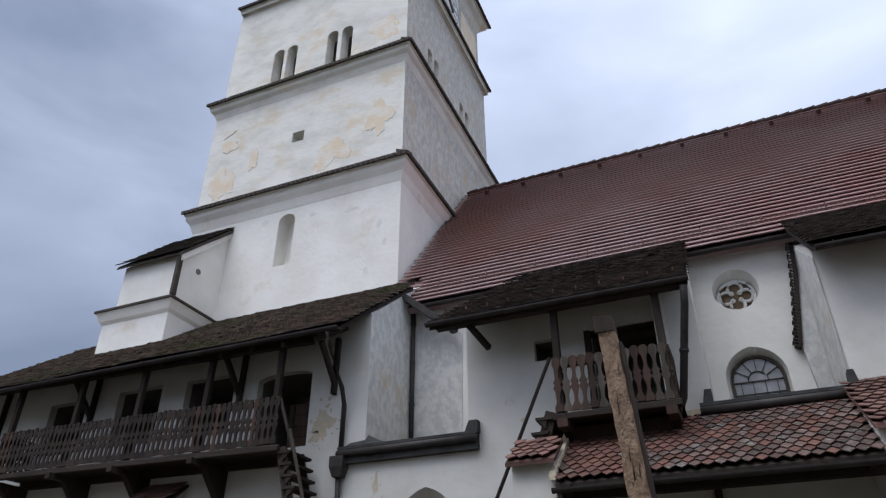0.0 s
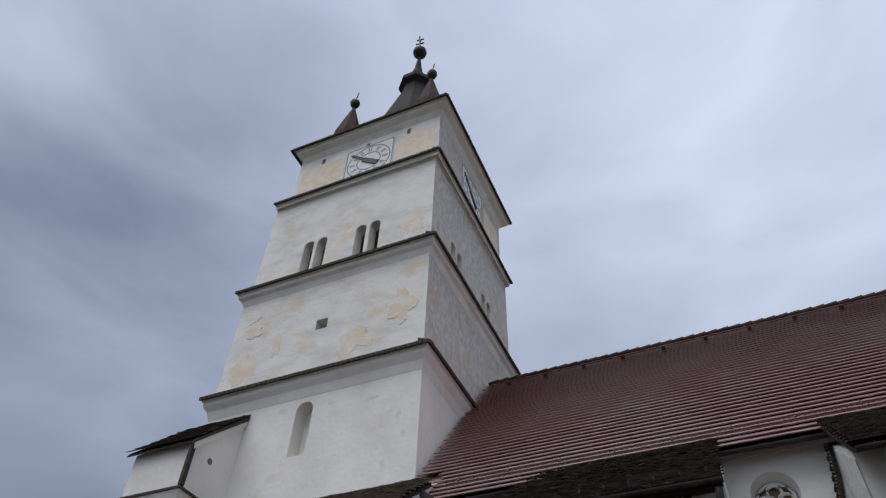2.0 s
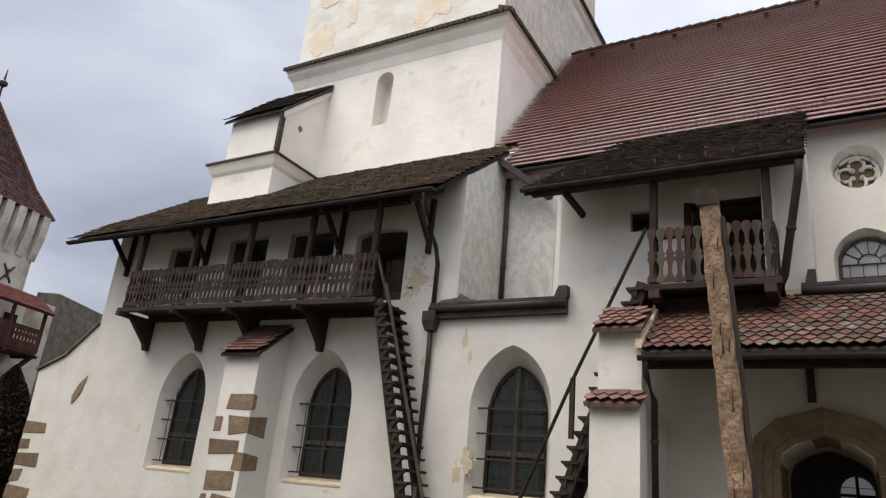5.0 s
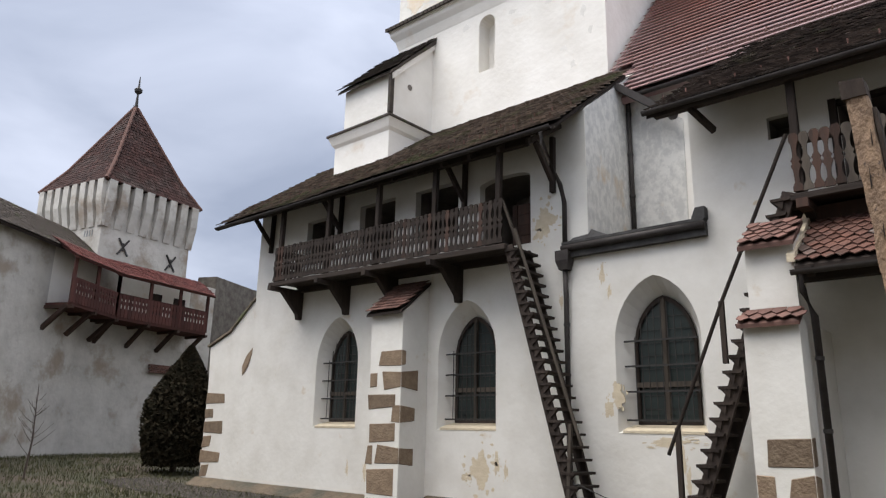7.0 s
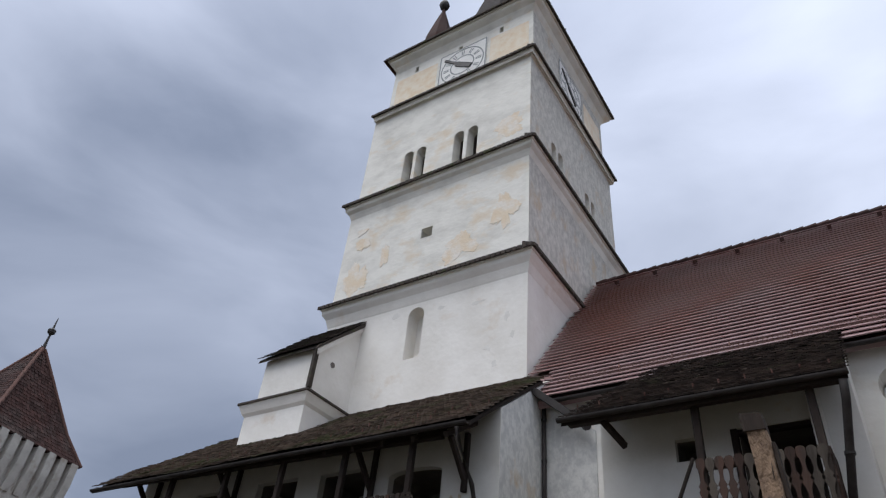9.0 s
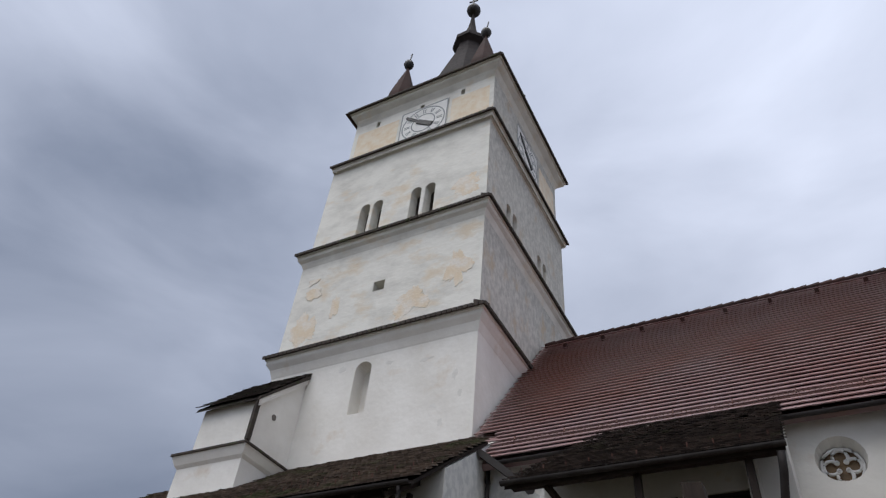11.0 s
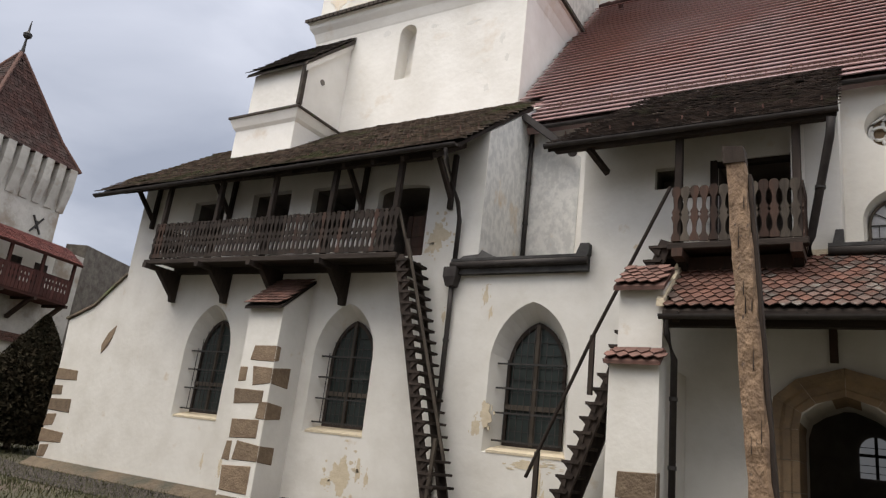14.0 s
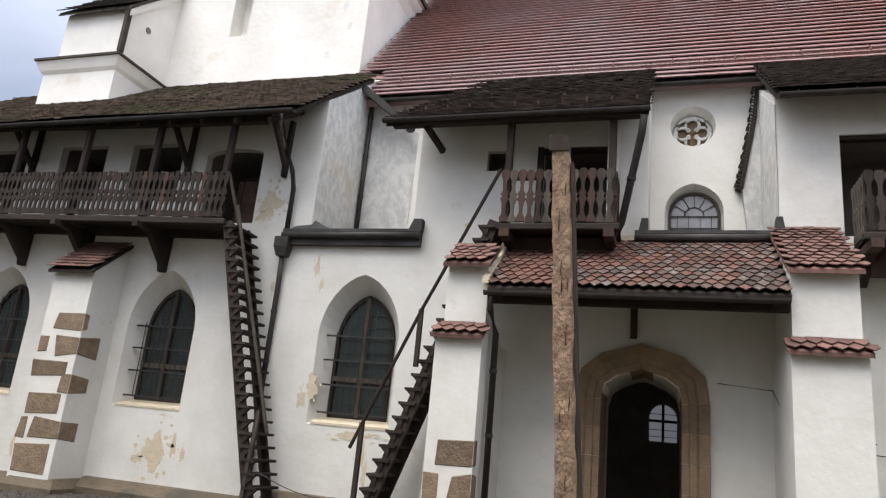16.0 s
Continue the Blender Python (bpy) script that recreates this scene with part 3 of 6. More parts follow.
def cornice(x0, x1, y0, y1, z, out, drop, mat=M_TOWER, side=M_SIDE):
    """A plaster moulding round the tower below height z, reaching out; with a course of tiles on its top."""
    steps = [(0.0, -drop), (0.02, -drop + 0.05), (0.10 * out / 0.3, -drop * 0.55), (out * 0.75, -0.24), (out * 0.80, -0.20), (out * 0.82, -0.07), (out * 0.95, -0.06), (out, 0.0), (-0.05, 0.16)]
    part("string_course", Shape().loft([[(x0 - o, y0 - o, z + h), (x1 + o, y0 - o, z + h), (x1 + o, y1 + o, z + h), (x0 - o, y1 + o, z + h)] for o, h in steps]), mat, tower, "moulded plaster string course")
    o = out + 0.06
    for face in ("front", "side"):
        length = (x1 - x0 + 2 * o) if face == "front" else (y1 - y0 + 2 * o)
        count = int(length / 0.19)
        s = Shape()
        for i in range(count):
            a = (i + 0.5) * length / count
            w = 0.19 * 0.40
            d0, h0, d1, h1 = 0.0, 0.0, o + 0.05, 0.19
            pr = [(d0 - 0.06, h0 - 0.05), (d0 - 0.06, h0 + 0.08), (d1, h1 + 0.10), (d1, h1 - 0.03)]
            if face == "front":
                s.loft([[(x0 - o + a - w, y0 - o + d, z + h) for d, h in pr], [(x0 - o + a + w, y0 - o + d, z + h) for d, h in pr]])
            else:
                s.loft([[(x1 + o - d, y0 - o + a - w, z + h) for d, h in pr], [(x1 + o - d, y0 - o + a + w, z + h) for d, h in pr]])
        ob = part("tile_course", s, M_COPING, tower, "dark weathered tiles on the string course")
        tagged(ob, kind="stuff")


def tower_window(cx, z0, z1, half, y):
    return Shape().loft([[(x, y - 0.3, z) for x, z in arch(cx, half + 0.07, z0, z1 - half, z1 + 0.06, 5, False)], [(x, y + 0.55, z) for x, z in arch(cx, half, z0, z1 - half, z1, 5, False)]])


def side_window(cy, z0, z1, half, x):
    return Shape().loft([[(x + 0.3, a, z) for a, z in arch(cy, half + 0.07, z0, z1 - half, z1 + 0.06, 5, False)], [(x - 0.55, a, z) for a, z in arch(cy, half, z0, z1 - half, z1, 5, False)]])


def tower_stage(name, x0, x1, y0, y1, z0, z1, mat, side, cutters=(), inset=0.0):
    """A storey in two meshes: the body, and the weathered east side, coloured darker for shade, laid on it."""
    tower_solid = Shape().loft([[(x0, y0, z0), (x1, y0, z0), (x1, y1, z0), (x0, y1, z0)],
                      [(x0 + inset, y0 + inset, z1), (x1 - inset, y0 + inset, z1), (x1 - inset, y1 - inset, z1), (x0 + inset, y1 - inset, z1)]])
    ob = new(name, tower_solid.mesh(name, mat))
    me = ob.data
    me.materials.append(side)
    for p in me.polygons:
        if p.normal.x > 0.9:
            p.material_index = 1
    if cutters:
        carve(ob, list(cutters))
        if mat is not M_PLASTER:
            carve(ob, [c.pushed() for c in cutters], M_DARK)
    off = base_of(tower)
    ob.data.transform(Matrix.Translation(-off))
    ob.parent = tower
    return ob


tower_stage("storey_wall", -16.45, -8.2, 16.0, 25.6, 8.0, 15.5, M_PLASTER, M_PLASTER, [tower_window(-12.42, 12.9, 14.85, 0.28, 15.95)])
cornice(-16.45, -8.2, 16.0, 25.6, 15.80, 0.30, 0.75, M_PLASTER)
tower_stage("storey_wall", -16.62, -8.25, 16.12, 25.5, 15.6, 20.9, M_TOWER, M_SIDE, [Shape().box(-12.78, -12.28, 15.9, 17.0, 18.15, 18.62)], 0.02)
cornice(-16.60, -8.27, 16.14, 25.48, 21.12, 0.28, 0.62)
cw = [tower_window(x, 21.5, 23.55, 0.20, 16.25) for x in (-14.1, -13.46, -11.58, -10.92)]
cw += [side_window(y, 21.5, 23.2, 0.20, -8.30) for y in (18.4, 19.05, 21.8, 22.45)]
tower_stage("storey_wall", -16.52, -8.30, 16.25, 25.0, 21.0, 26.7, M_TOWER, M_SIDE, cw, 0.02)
cornice(-16.30, -8.32, 16.27, 24.98, 26.86, 0.22, 0.30)
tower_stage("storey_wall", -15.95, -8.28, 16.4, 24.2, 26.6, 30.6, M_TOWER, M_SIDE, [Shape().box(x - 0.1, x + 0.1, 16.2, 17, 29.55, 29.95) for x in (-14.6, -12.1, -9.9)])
cornice(-15.72, -8.28, 16.4, 24.2, 30.85, 0.50, 0.75)
# ochre fields either side of the dial
for xa, xb in ((-15.7, -13.35), (-10.45, -8.5)):
    part("ochre_field", Shape().box(xa, xb, 16.388, 16.41, 27.0, 29.45), M_OCHRE, tower, "ochre plaster field")
part("ochre_field", Shape().box(-8.29, -8.268, 21.9, 23.9, 27.0, 29.45), M_OCHRE, tower)


def patch(cx, cz, w, h, seed, y=13.0, n=40, proud=0.004):
    """An irregular flake outline a few millimetres proud of a wall that faces the yard."""
    pts = []
    for k in range(n):
        a = 2 * math.pi * k / n
        q = 0.74 + 0.55 * noise.noise((1.1 * math.cos(a), 1.1 * math.sin(a), seed * 3.1)) + 0.22 * noise.noise((3.1 * math.cos(a), 3.1 * math.sin(a), seed * 1.7)) + 0.16 * noise.noise((9 * math.cos(a), 9 * math.sin(a), seed * 2.3)) + 0.10 * noise.noise((22 * math.cos(a), 22 * math.sin(a), seed))
        pts.append((cx + w / 2 * q * math.cos(a), cz + h / 2 * q * math.sin(a)))
    return Shape().prism(pts, "y", y - proud, y + 0.02)


for cx, cz, w, h, sd in ((-15.7, 17.2, 1.5, 2.2, 3), (-9.2, 18.2, 1.3, 2.0, 5), (-9.3, 22.7, 1.7, 1.3, 8), (-15.6, 18.9, 0.9, 0.8, 9), (-11.0, 17.2, 1.6, 1.4, 12), (-14.4, 17.9, 0.5, 1.3, 14), (-15.8, 19.6, 0.6, 0.4, 17)):
    part("worn_patch", patch(cx, cz, w, h, sd, 16.26 if cz > 21 else 16.125, n=110, proud=0.010), M_WORN, tower, "ochre patch of worn plaster")
for cx, cz, w, h, sd in ((-10.0, 14.4, 0.9, 0.25, 21), (-8.9, 13.6, 0.3, 0.9, 22), (-8.7, 12.9, 0.25, 0.5, 23), (-9.6, 12.6, 0.4, 0.3, 24), (-13.3, 14.75, 0.6, 0.4, 25), (-11.4, 14.6, 0.5, 0.3, 26), (-9.3, 12.0, 0.3, 0.4, 27)):
    part("worn_patch", patch(cx, cz, w * 0.7, h * 0.7, sd, 16.0), M_AGED, tower, "dull flake in the whitewash")


def clock(parent, flat):
    """A square painted dial; flat maps dial metres (a across, h up, d out) into the world."""
    d = part("dial", Shape().add([flat(a, h, o) for o in (0.0, 0.03) for a, h in ((-1.28, -1.28), (1.28, -1.28), (1.28, 1.28), (-1.28, 1.28))],
                                [(3, 2, 1, 0), (4, 5, 6, 7), (0, 1, 5, 4), (1, 2, 6, 5), (2, 3, 7, 6), (3, 0, 4, 7)]), M_WHITE, parent, "white square dial")

    def bar(name, mat, p, q, w, o):
        p, q = Vector((*p, 0)), Vector((*q, 0))
        t = (q - p).normalized().cross(Vector((0, 0, 1))) * w / 2
        pts = [p + t, q + t, q - t, p - t]
        part(name, Shape().add([flat(v.x, v.y, k) for k in (0.03, o) for v in pts], [(3, 2, 1, 0), (4, 5, 6, 7), (0, 1, 5, 4), (1, 2, 6, 5), (2, 3, 7, 6), (3, 0, 4, 7)]), mat, d)
    for r in (1.13, 0.62):
        ring = Shape()
        rr = [[flat(q * math.cos(a), q * math.sin(a), o) for a in (2 * math.pi * k / 40 for k in range(40))] for q, o in ((r - 0.03, 0.03), (r - 0.03, 0.04), (r + 0.03, 0.04), (r + 0.03, 0.03))]
        ring.loft(rr, cap=False)
        part("dial_ring", ring, M_DIAL, d)
    for k in range(12):
        a = math.pi * k / 6
        for j in (-0.06, 0.06):
            bar("hour_mark", M_DIAL, (0.72 * math.sin(a + j), 0.72 * math.cos(a + j)), (1.02 * math.sin(a + j), 1.02 * math.cos(a + j)), 0.055, 0.036)
    for s1 in ((-1.24, -1.24, 1.24, -1.24), (1.24, -1.24, 1.24, 1.24), (1.24, 1.24, -1.24, 1.24), (-1.24, 1.24, -1.24, -1.24)):
        bar("dial_border", M_DIAL, s1[:2], s1[2:], 0.06, 0.036)
    bar("minute_hand", M_IRON, (0.40, -0.34), (-0.98, 0.84), 0.13, 0.07)
    bar("hour_hand", M_IRON, (-0.30, 0.20), (0.50, -0.36), 0.27, 0.08)


clock(tower, lambda a, h, o: (-11.9 + a, 16.39 - o, 28.4 + h))
clock(tower, lambda a, h, o: (-8.27 + o, 20.3 + a, 28.4 + h))

# tower roof, turrets and spire
part("roof", Shape().loft([[(-16.5, 15.85, 31.0), (-7.73, 15.85, 31.0), (-7.73, 24.75, 31.0), (-16.5, 24.75, 31.0)],
                           [(-15.2, 17.2, 32.4), (-9.1, 17.2, 32.4), (-9.1, 23.4, 32.4), (-15.2, 23.4, 32.4)],
                           [(-13.4, 19.0, 36.2), (-10.8, 19.0, 36.2), (-10.8, 21.6, 36.2), (-13.4, 21.6, 36.2)]]), M_TILE_FAR, tower, "steep dark tiled roof")
sp = part("spire", Shape().lathe(-12.1, 20.3, [(2.3, 34.8), (1.6, 37.4), (1.05, 39.4), (0.80, 40.7), (0.80, 40.8), (1.12, 41.1), (1.08, 41.5), (0.55, 42.3), (0.28, 43.4), (0.14, 44.6), (0.06, 45.3)], 8, math.pi / 8), M_SPIRE, tower, "dark bell-shaped spire")
part("ball", Shape().lathe(-12.1, 20.3, [(0.05, 45.35)] + [(0.48 * math.sin(a), 45.85 - 0.48 * math.cos(a)) for a in (math.pi * k / 8 for k in range(1, 8))] + [(0.05, 46.4)], 14), M_IRON, sp, smooth=True)
cr = Shape().beam((-12.1, 20.3, 46.2), (-12.25, 20.3, 48.3), 0.09, 0.09)
for z, r in ((47.2, 0.32), (47.75, 0.26)):
    cr.beam((-12.17 - r, 20.3, z + 0.08), (-12.17 + r, 20.3, z - 0.1), 0.08, 0.08)
part("cross", cr, M_IRON, sp)
for tx, ty in ((-14.45, 17.6), (-9.55, 17.6), (-14.45, 22.9), (-9.55, 22.9)):
    tu = part("turret", Shape().lathe(tx, ty, [(0.95, 31.8), (0.82, 33.2), (0.42, 34.9), (0.14, 36.0), (0.05, 36.4)], 8, math.pi / 8), M_TILE_FAR, tower, "small pointed corner turret with red-brown tiles")
    part("ball", Shape().lathe(tx, ty, [(0.04, 36.4), (0.22, 36.55), (0.3, 36.8), (0.22, 37.05), (0.04, 37.2)], 10), M_IRON, tu, smooth=True)
    part("vane", Shape().beam((tx, ty, 37.1), (tx + 0.1, ty, 37.9), 0.05, 0.05), M_IRON, tu)
part("snow_rail", Shape().tube([(-15.3, 16.5, 31.75), (-8.9, 16.5, 31.75)], 0.025, 6), M_IRON, tower)

# stepped buttress on the tower's front
tb = thing("tower_buttress", (-15.9, 14.2, 9.0), "whitewashed stepped buttress with slab coping on the tower", "buttress")
part("lower_body", Shape().box(-17.2, -14.65, 13.95, 16.05, 8.6, 11.0), M_PLASTER, tb)
lip = [(0.0, 10.75), (0.08, 10.85), (0.16, 11.05), (0.18, 11.12)]
part("moulding", Shape().loft([[(-17.2 - o, 13.95 - o, z), (-14.65 + o, 13.95 - o, z), (-14.65 + o, 16.04, z), (-17.2 - o, 16.04, z)] for o, z in lip]), M_PLASTER, tb)
part("lower_coping", Shape().loft([[(-17.42, 13.72, 11.12), (-14.42, 13.72, 11.12), (-14.42, 16.03, 11.12), (-17.42, 16.03, 11.12)], [(-17.42, 13.72, 11.19), (-14.42, 13.72, 11.19), (-14.42, 16.03, 11.19), (-17.42, 16.03, 11.19)], [(-17.05, 14.1, 11.40), (-14.75, 14.1, 11.40), (-14.75, 16.03, 11.40), (-17.05, 16.03, 11.40)]]), M_COPING, tb, "dark tiled coping")
part("upper_body", Shape().prism([(14.15, 11.2), (16.04, 11.2), (16.04, 14.6), (14.15, 12.85)], "x", -17.05, -14.75), M_PLASTER, tb)
part("upper_coping", Shape().prism([(13.95, 12.72), (14.0, 12.86), (16.03, 14.86), (16.03, 14.68)], "x", -17.25, -14.62), M_COPING, tb, "dark sloping tiled coping")
cv, cnn, cL = slope(13.93, 12.80, 16.02, 14.86)
tiles("tile", tb, M_COPING, grid_spots((-17.2, 13.93, 12.82), (1, 0, 0), cv, 2.55, cL - 0.1, 0.2, 0.2, wave=0.03), (1, 0, 0), cv, cnn, 0.2, 0.34, thick=0.02, lift=0.05, uneven=1.6, label="dark old coping tiles")
part("verge_mortar", Shape().prism([(14.05, 12.55), (14.02, 12.75), (16.03, 14.72), (16.03, 14.5)], "x", -14.75, -14.66), M_PLASTER, tb, "raised plaster verge")
part("verge_band", Shape().prism([(13.98, 11.4), (14.14, 11.4), (14.14, 12.88), (13.98, 12.74)], "x", -14.80, -14.69), M_COPING, tb, "dark band down the front edge")
# Raised disc, coloured dark in place of the shade inside a hole.
part("drain_hole", Shape().tube([(-14.76, 14.9, 12.6), (-14.73, 14.9, 12.6)], 0.10, 10), M_DARK, tb)

# ---- roofs ----
r1 = thing("roof_west", (-13, 12.0, 8.0), "mossy dark tiled lean-to roof over the west gallery", "roof", kind="structure")
v, n, L = slope(11.72, 8.02, 13.3, 9.24)
part("deck", Shape().prism([(11.72, 7.92), (13.3, 9.14), (13.3, 9.24), (11.72, 8.02)], "x", -20.25, -7.31), M_WOODX, r1)
tiles("tile", r1, M_TILE_OLD, grid_spots((-20.2, 11.67, 8.02), (1, 0, 0), v, 12.9, L + 0.1, 0.165, 0.145, wave=0.07), (1, 0, 0), v, n, 0.165, 0.32, thick=0.022, lift=0.062, pointed=0.22, uneven=1.4, label="dark mossy pointed roof tiles", single=M_TILE_OLD_ONE, near=lambda q: q[0] > -13.5 and q[1] < 13.0)
v, n, L = slope(13.3, 9.24, 16.0, 11.25)
part("deck", Shape().add([(-20.25, 13.3, 9.24), (-7.31, 13.3, 9.24), (-7.31, 15.2, 10.65), (-8.2, 16.0, 11.25), (-19.2, 16.0, 11.25),
                          (-20.25, 13.3, 9.14), (-7.31, 13.3, 9.14), (-7.31, 15.2, 10.55), (-8.2, 16.0, 11.15), (-19.2, 16.0, 11.15)],
                         [(0, 1, 2, 3, 4), (9, 8, 7, 6, 5), (0, 5, 6, 1), (1, 6, 7, 2), (2, 7, 8, 3), (3, 8, 9, 4), (4, 9, 5, 0)]), M_WOODX, r1)
tiles("tile", r1, M_TILE_OLD, grid_spots((-20.2, 13.3, 9.24), (1, 0, 0), v, 12.9, L + 0.05, 0.165, 0.145, wave=0.07, inside=lambda q: q.x < -7.3 - max(0, q.y - 15.2) * 1.13), (1, 0, 0), v, n, 0.165, 0.32, thick=0.022, lift=0.062, pointed=0.22, uneven=1.4, label="dark mossy pointed roof tiles")
for row in (0.55, 1.25):
    for i in range(26):
        q = Vector((-19.9 + 0.49 * i + 0.2 * (row > 1), 11.72, 8.02)) + slope(11.72, 8.02, 13.3, 9.24)[0] * row
        part("snow_guard", Shape().tube([q, q + Vector((0, -0.03, 0.19))], 0.016, 5), M_TILE_CAP, r1)
r2 = thing("roof_porch_balcony", (-2.8, 12.0, 7.7), "dark tiled lean-to roof over the porch balcony", "roof", kind="structure")
v, n, L = slope(11.82, 7.68, 15.40, 10.46)
part("deck", Shape().add([(-5.3, 11.82, 7.68), (-0.28, 11.82, 7.68), (-0.28, 15.2, 10.30), (-4.22, 14.85, 10.03), (-5.3, 11.82, 7.58), (-0.28, 11.82, 7.58), (-0.28, 15.2, 10.20), (-4.22, 14.85, 9.93)],
                         [(0, 1, 2, 3), (7, 6, 5, 4), (0, 4, 5, 1), (1, 5, 6, 2), (2, 6, 7, 3), (3, 7, 4, 0)]), M_WOODX, r2)
tiles("tile", r2, M_TILE_DARK, grid_spots((-5.25, 11.77, 7.68), (1, 0, 0), v, 4.95, L, 0.165, 0.145, wave=0.07, inside=lambda q: q.y < 14.72 + 0.08 * (q.x + 5.3) and q.x > -5.3 + 0.36 * (q.y - 11.82)), (1, 0, 0), v, n, 0.165, 0.32, thick=0.022, lift=0.062, pointed=0.22, uneven=1.4, label="dark weathered pointed roof tiles", single=M_TILE_DARK_ONE, near=lambda q: q[1] < 13.3)
for i in range(11):
    q = Vector((-5.1 + 0.46 * i, 11.82, 7.68)) + v * 0.5
    part("snow_guard", Shape().tube([q, q + Vector((0, -0.03, 0.19))], 0.016, 5), M_TILE_CAP, r2)
r3 = thing("roof_east", (4, 12.3, 8.4), "dark tiled lean-to roof over the east balcony", "roof", kind="structure")
v, n, L = slope(12.3, 8.12, 15.3, 10.36)
part("deck", Shape().prism([(12.3, 8.02), (15.3, 10.26), (15.3, 10.36), (12.3, 8.12)], "x", 1.85, 12.0), M_WOODX, r3)
tiles("tile", r3, M_TILE_DARK, grid_spots((1.9, 12.25, 8.12), (1, 0, 0), v, 9.0, L, 0.165, 0.145, wave=0.06), (1, 0, 0), v, n, 0.165, 0.32, thick=0.022, lift=0.062, pointed=0.22)

r4 = thing("roof_nave", (0, 15, 9.9), "steep red-brown tiled nave roof with long even courses", "roof", kind="structure")
v, n, L = slope(14.85, 9.84, 21.8, 18.22)
part("deck", Shape().add([(-7.3, 14.85, 9.84), (16, 14.85, 9.84), (16, 21.8, 18.22), (-8.2, 21.8, 18.22), (-8.2, 16.0, 11.23),
                          (-7.3, 14.95, 9.7), (16, 14.95, 9.7), (16, 21.8, 18.0), (-8.2, 21.8, 18.0), (-8.2, 16.05, 11.05)],
                         [(0, 1, 2, 3, 4), (9, 8, 7, 6, 5), (0, 5, 6, 1), (1, 6, 7, 2), (2, 7, 8, 3), (3, 8, 9, 4), (4, 9, 5, 0)]), M_TILE_NAVE, r4)
part("back_slope", Shape().add([(-8.2, 21.8, 18.2), (16, 21.8, 18.2), (16, 28.8, 9.8), (-8.2, 28.8, 9.8), (-8.2, 21.8, 18.0), (16, 21.8, 18.0), (16, 28.8, 9.6), (-8.2, 28.8, 9.6)],
                               [(0, 1, 2, 3), (7, 6, 5, 4), (0, 4, 5, 1), (1, 5, 6, 2), (2, 6, 7, 3), (3, 7, 4, 0)]), M_TILE_NAVE, r4)
part("gable", Shape().prism([(15.2, 9.9), (28.4, 9.9), (21.8, 17.9)], "x", 15.6, 15.95), M_PLASTER, r4)
tiles("tile", r4, M_TILE_NAVE, grid_spots((-8.1, 14.8, 9.84), (1, 0, 0), v, 24.0, L - 0.05, 0.21, 0.265, inside=lambda q: q.x > -8.1 and (q.y > 15.95 or q.x > -7.3), wave=0.004), (1, 0, 0), v, n, 0.21, 0.40, thick=0.028, lift=0.09, uneven=0.25, fill=0.998, label="red-brown flat roof tiles in courses", single=M_TILE_NAVE_ONE, near=lambda q: -6.5 < q[0] < -0.5 and q[1] < 16.6)
ridge = Shape()
for i in range(60):
    x = -8.1 + 0.4 * i
    ridge.tube([(x, 21.8, 18.24), (x + 0.42, 21.8, 18.27)], [0.13, 0.15], 8)
tagged(part("ridge_tile", ridge, M_TILE_FAR, r4), kind="stuff")
sf = Shape()
for k in (0.55, 0.70, 0.85):
    p = Vector((0, 14.85, 9.84)) + v * k + n * (0.10 + 0.25 * (k - 0.55))
    sf.tube([(-6.9, p.y, p.z), (9.0, p.y, p.z)], 0.010, 5)
for i in range(150):
    p = Vector((-6.9 + 0.106 * i, 14.85, 9.84)) + v * 0.52 + n * 0.08
    sf.tube([p, p + v * 0.36 + n * 0.10], 0.006, 4)
part("snow_fence", sf, M_TILE_CAP, r4, "thin rusty red snow fence")
for i in range(12):
    p = Vector((-6.6 + 1.35 * i, 14.85, 9.84)) + v * 0.45
    part("fence_post", Shape().beam(p, p + v * 0.55 + n * 0.20, 0.03, 0.03, (1, 0, 0)), M_TILE_CAP, r4)
hook = Shape().box(-0.06, 0.06, -0.16, 0.03, 0.0, 0.2)
me_hook = hook.mesh("snow_hook", M_TILE_FAR)
for i in range(16):
    q = Vector((-7.0 + 1.45 * i, 14.85, 9.84)) + v * 9.75 + n * 0.05
    piece("roof_vent", me_hook, q, r4, (radians(30), 0, 0))


# ---- gutters and downpipes ----
def gutter(x0, x1, y, z, label):
    g = thing("gutter", ((x0 + x1) / 2, y, z), label, "gutter", "roof gutters")
    prof = [(y + 0.075 * math.cos(a), z + 0.075 * math.sin(a)) for a in (math.pi + math.pi * k / 8 for k in range(9))]
    prof += [(y + 0.062 * math.cos(a), z + 0.062 * math.sin(a)) for a in (2 * math.pi - math.pi * k / 8 for k in range(9))]
    part("trough", Shape().prism(prof, "x", x0, x1), M_METAL, g)
    for i in range(int((x1 - x0) / 0.9)):
        x = x0 + 0.3 + 0.9 * i
        part("bracket", Shape().beam((x, y - 0.08, z + 0.02), (x, y + 0.25, z + 0.08), 0.025, 0.012, (1, 0, 0)), M_IRON, g)


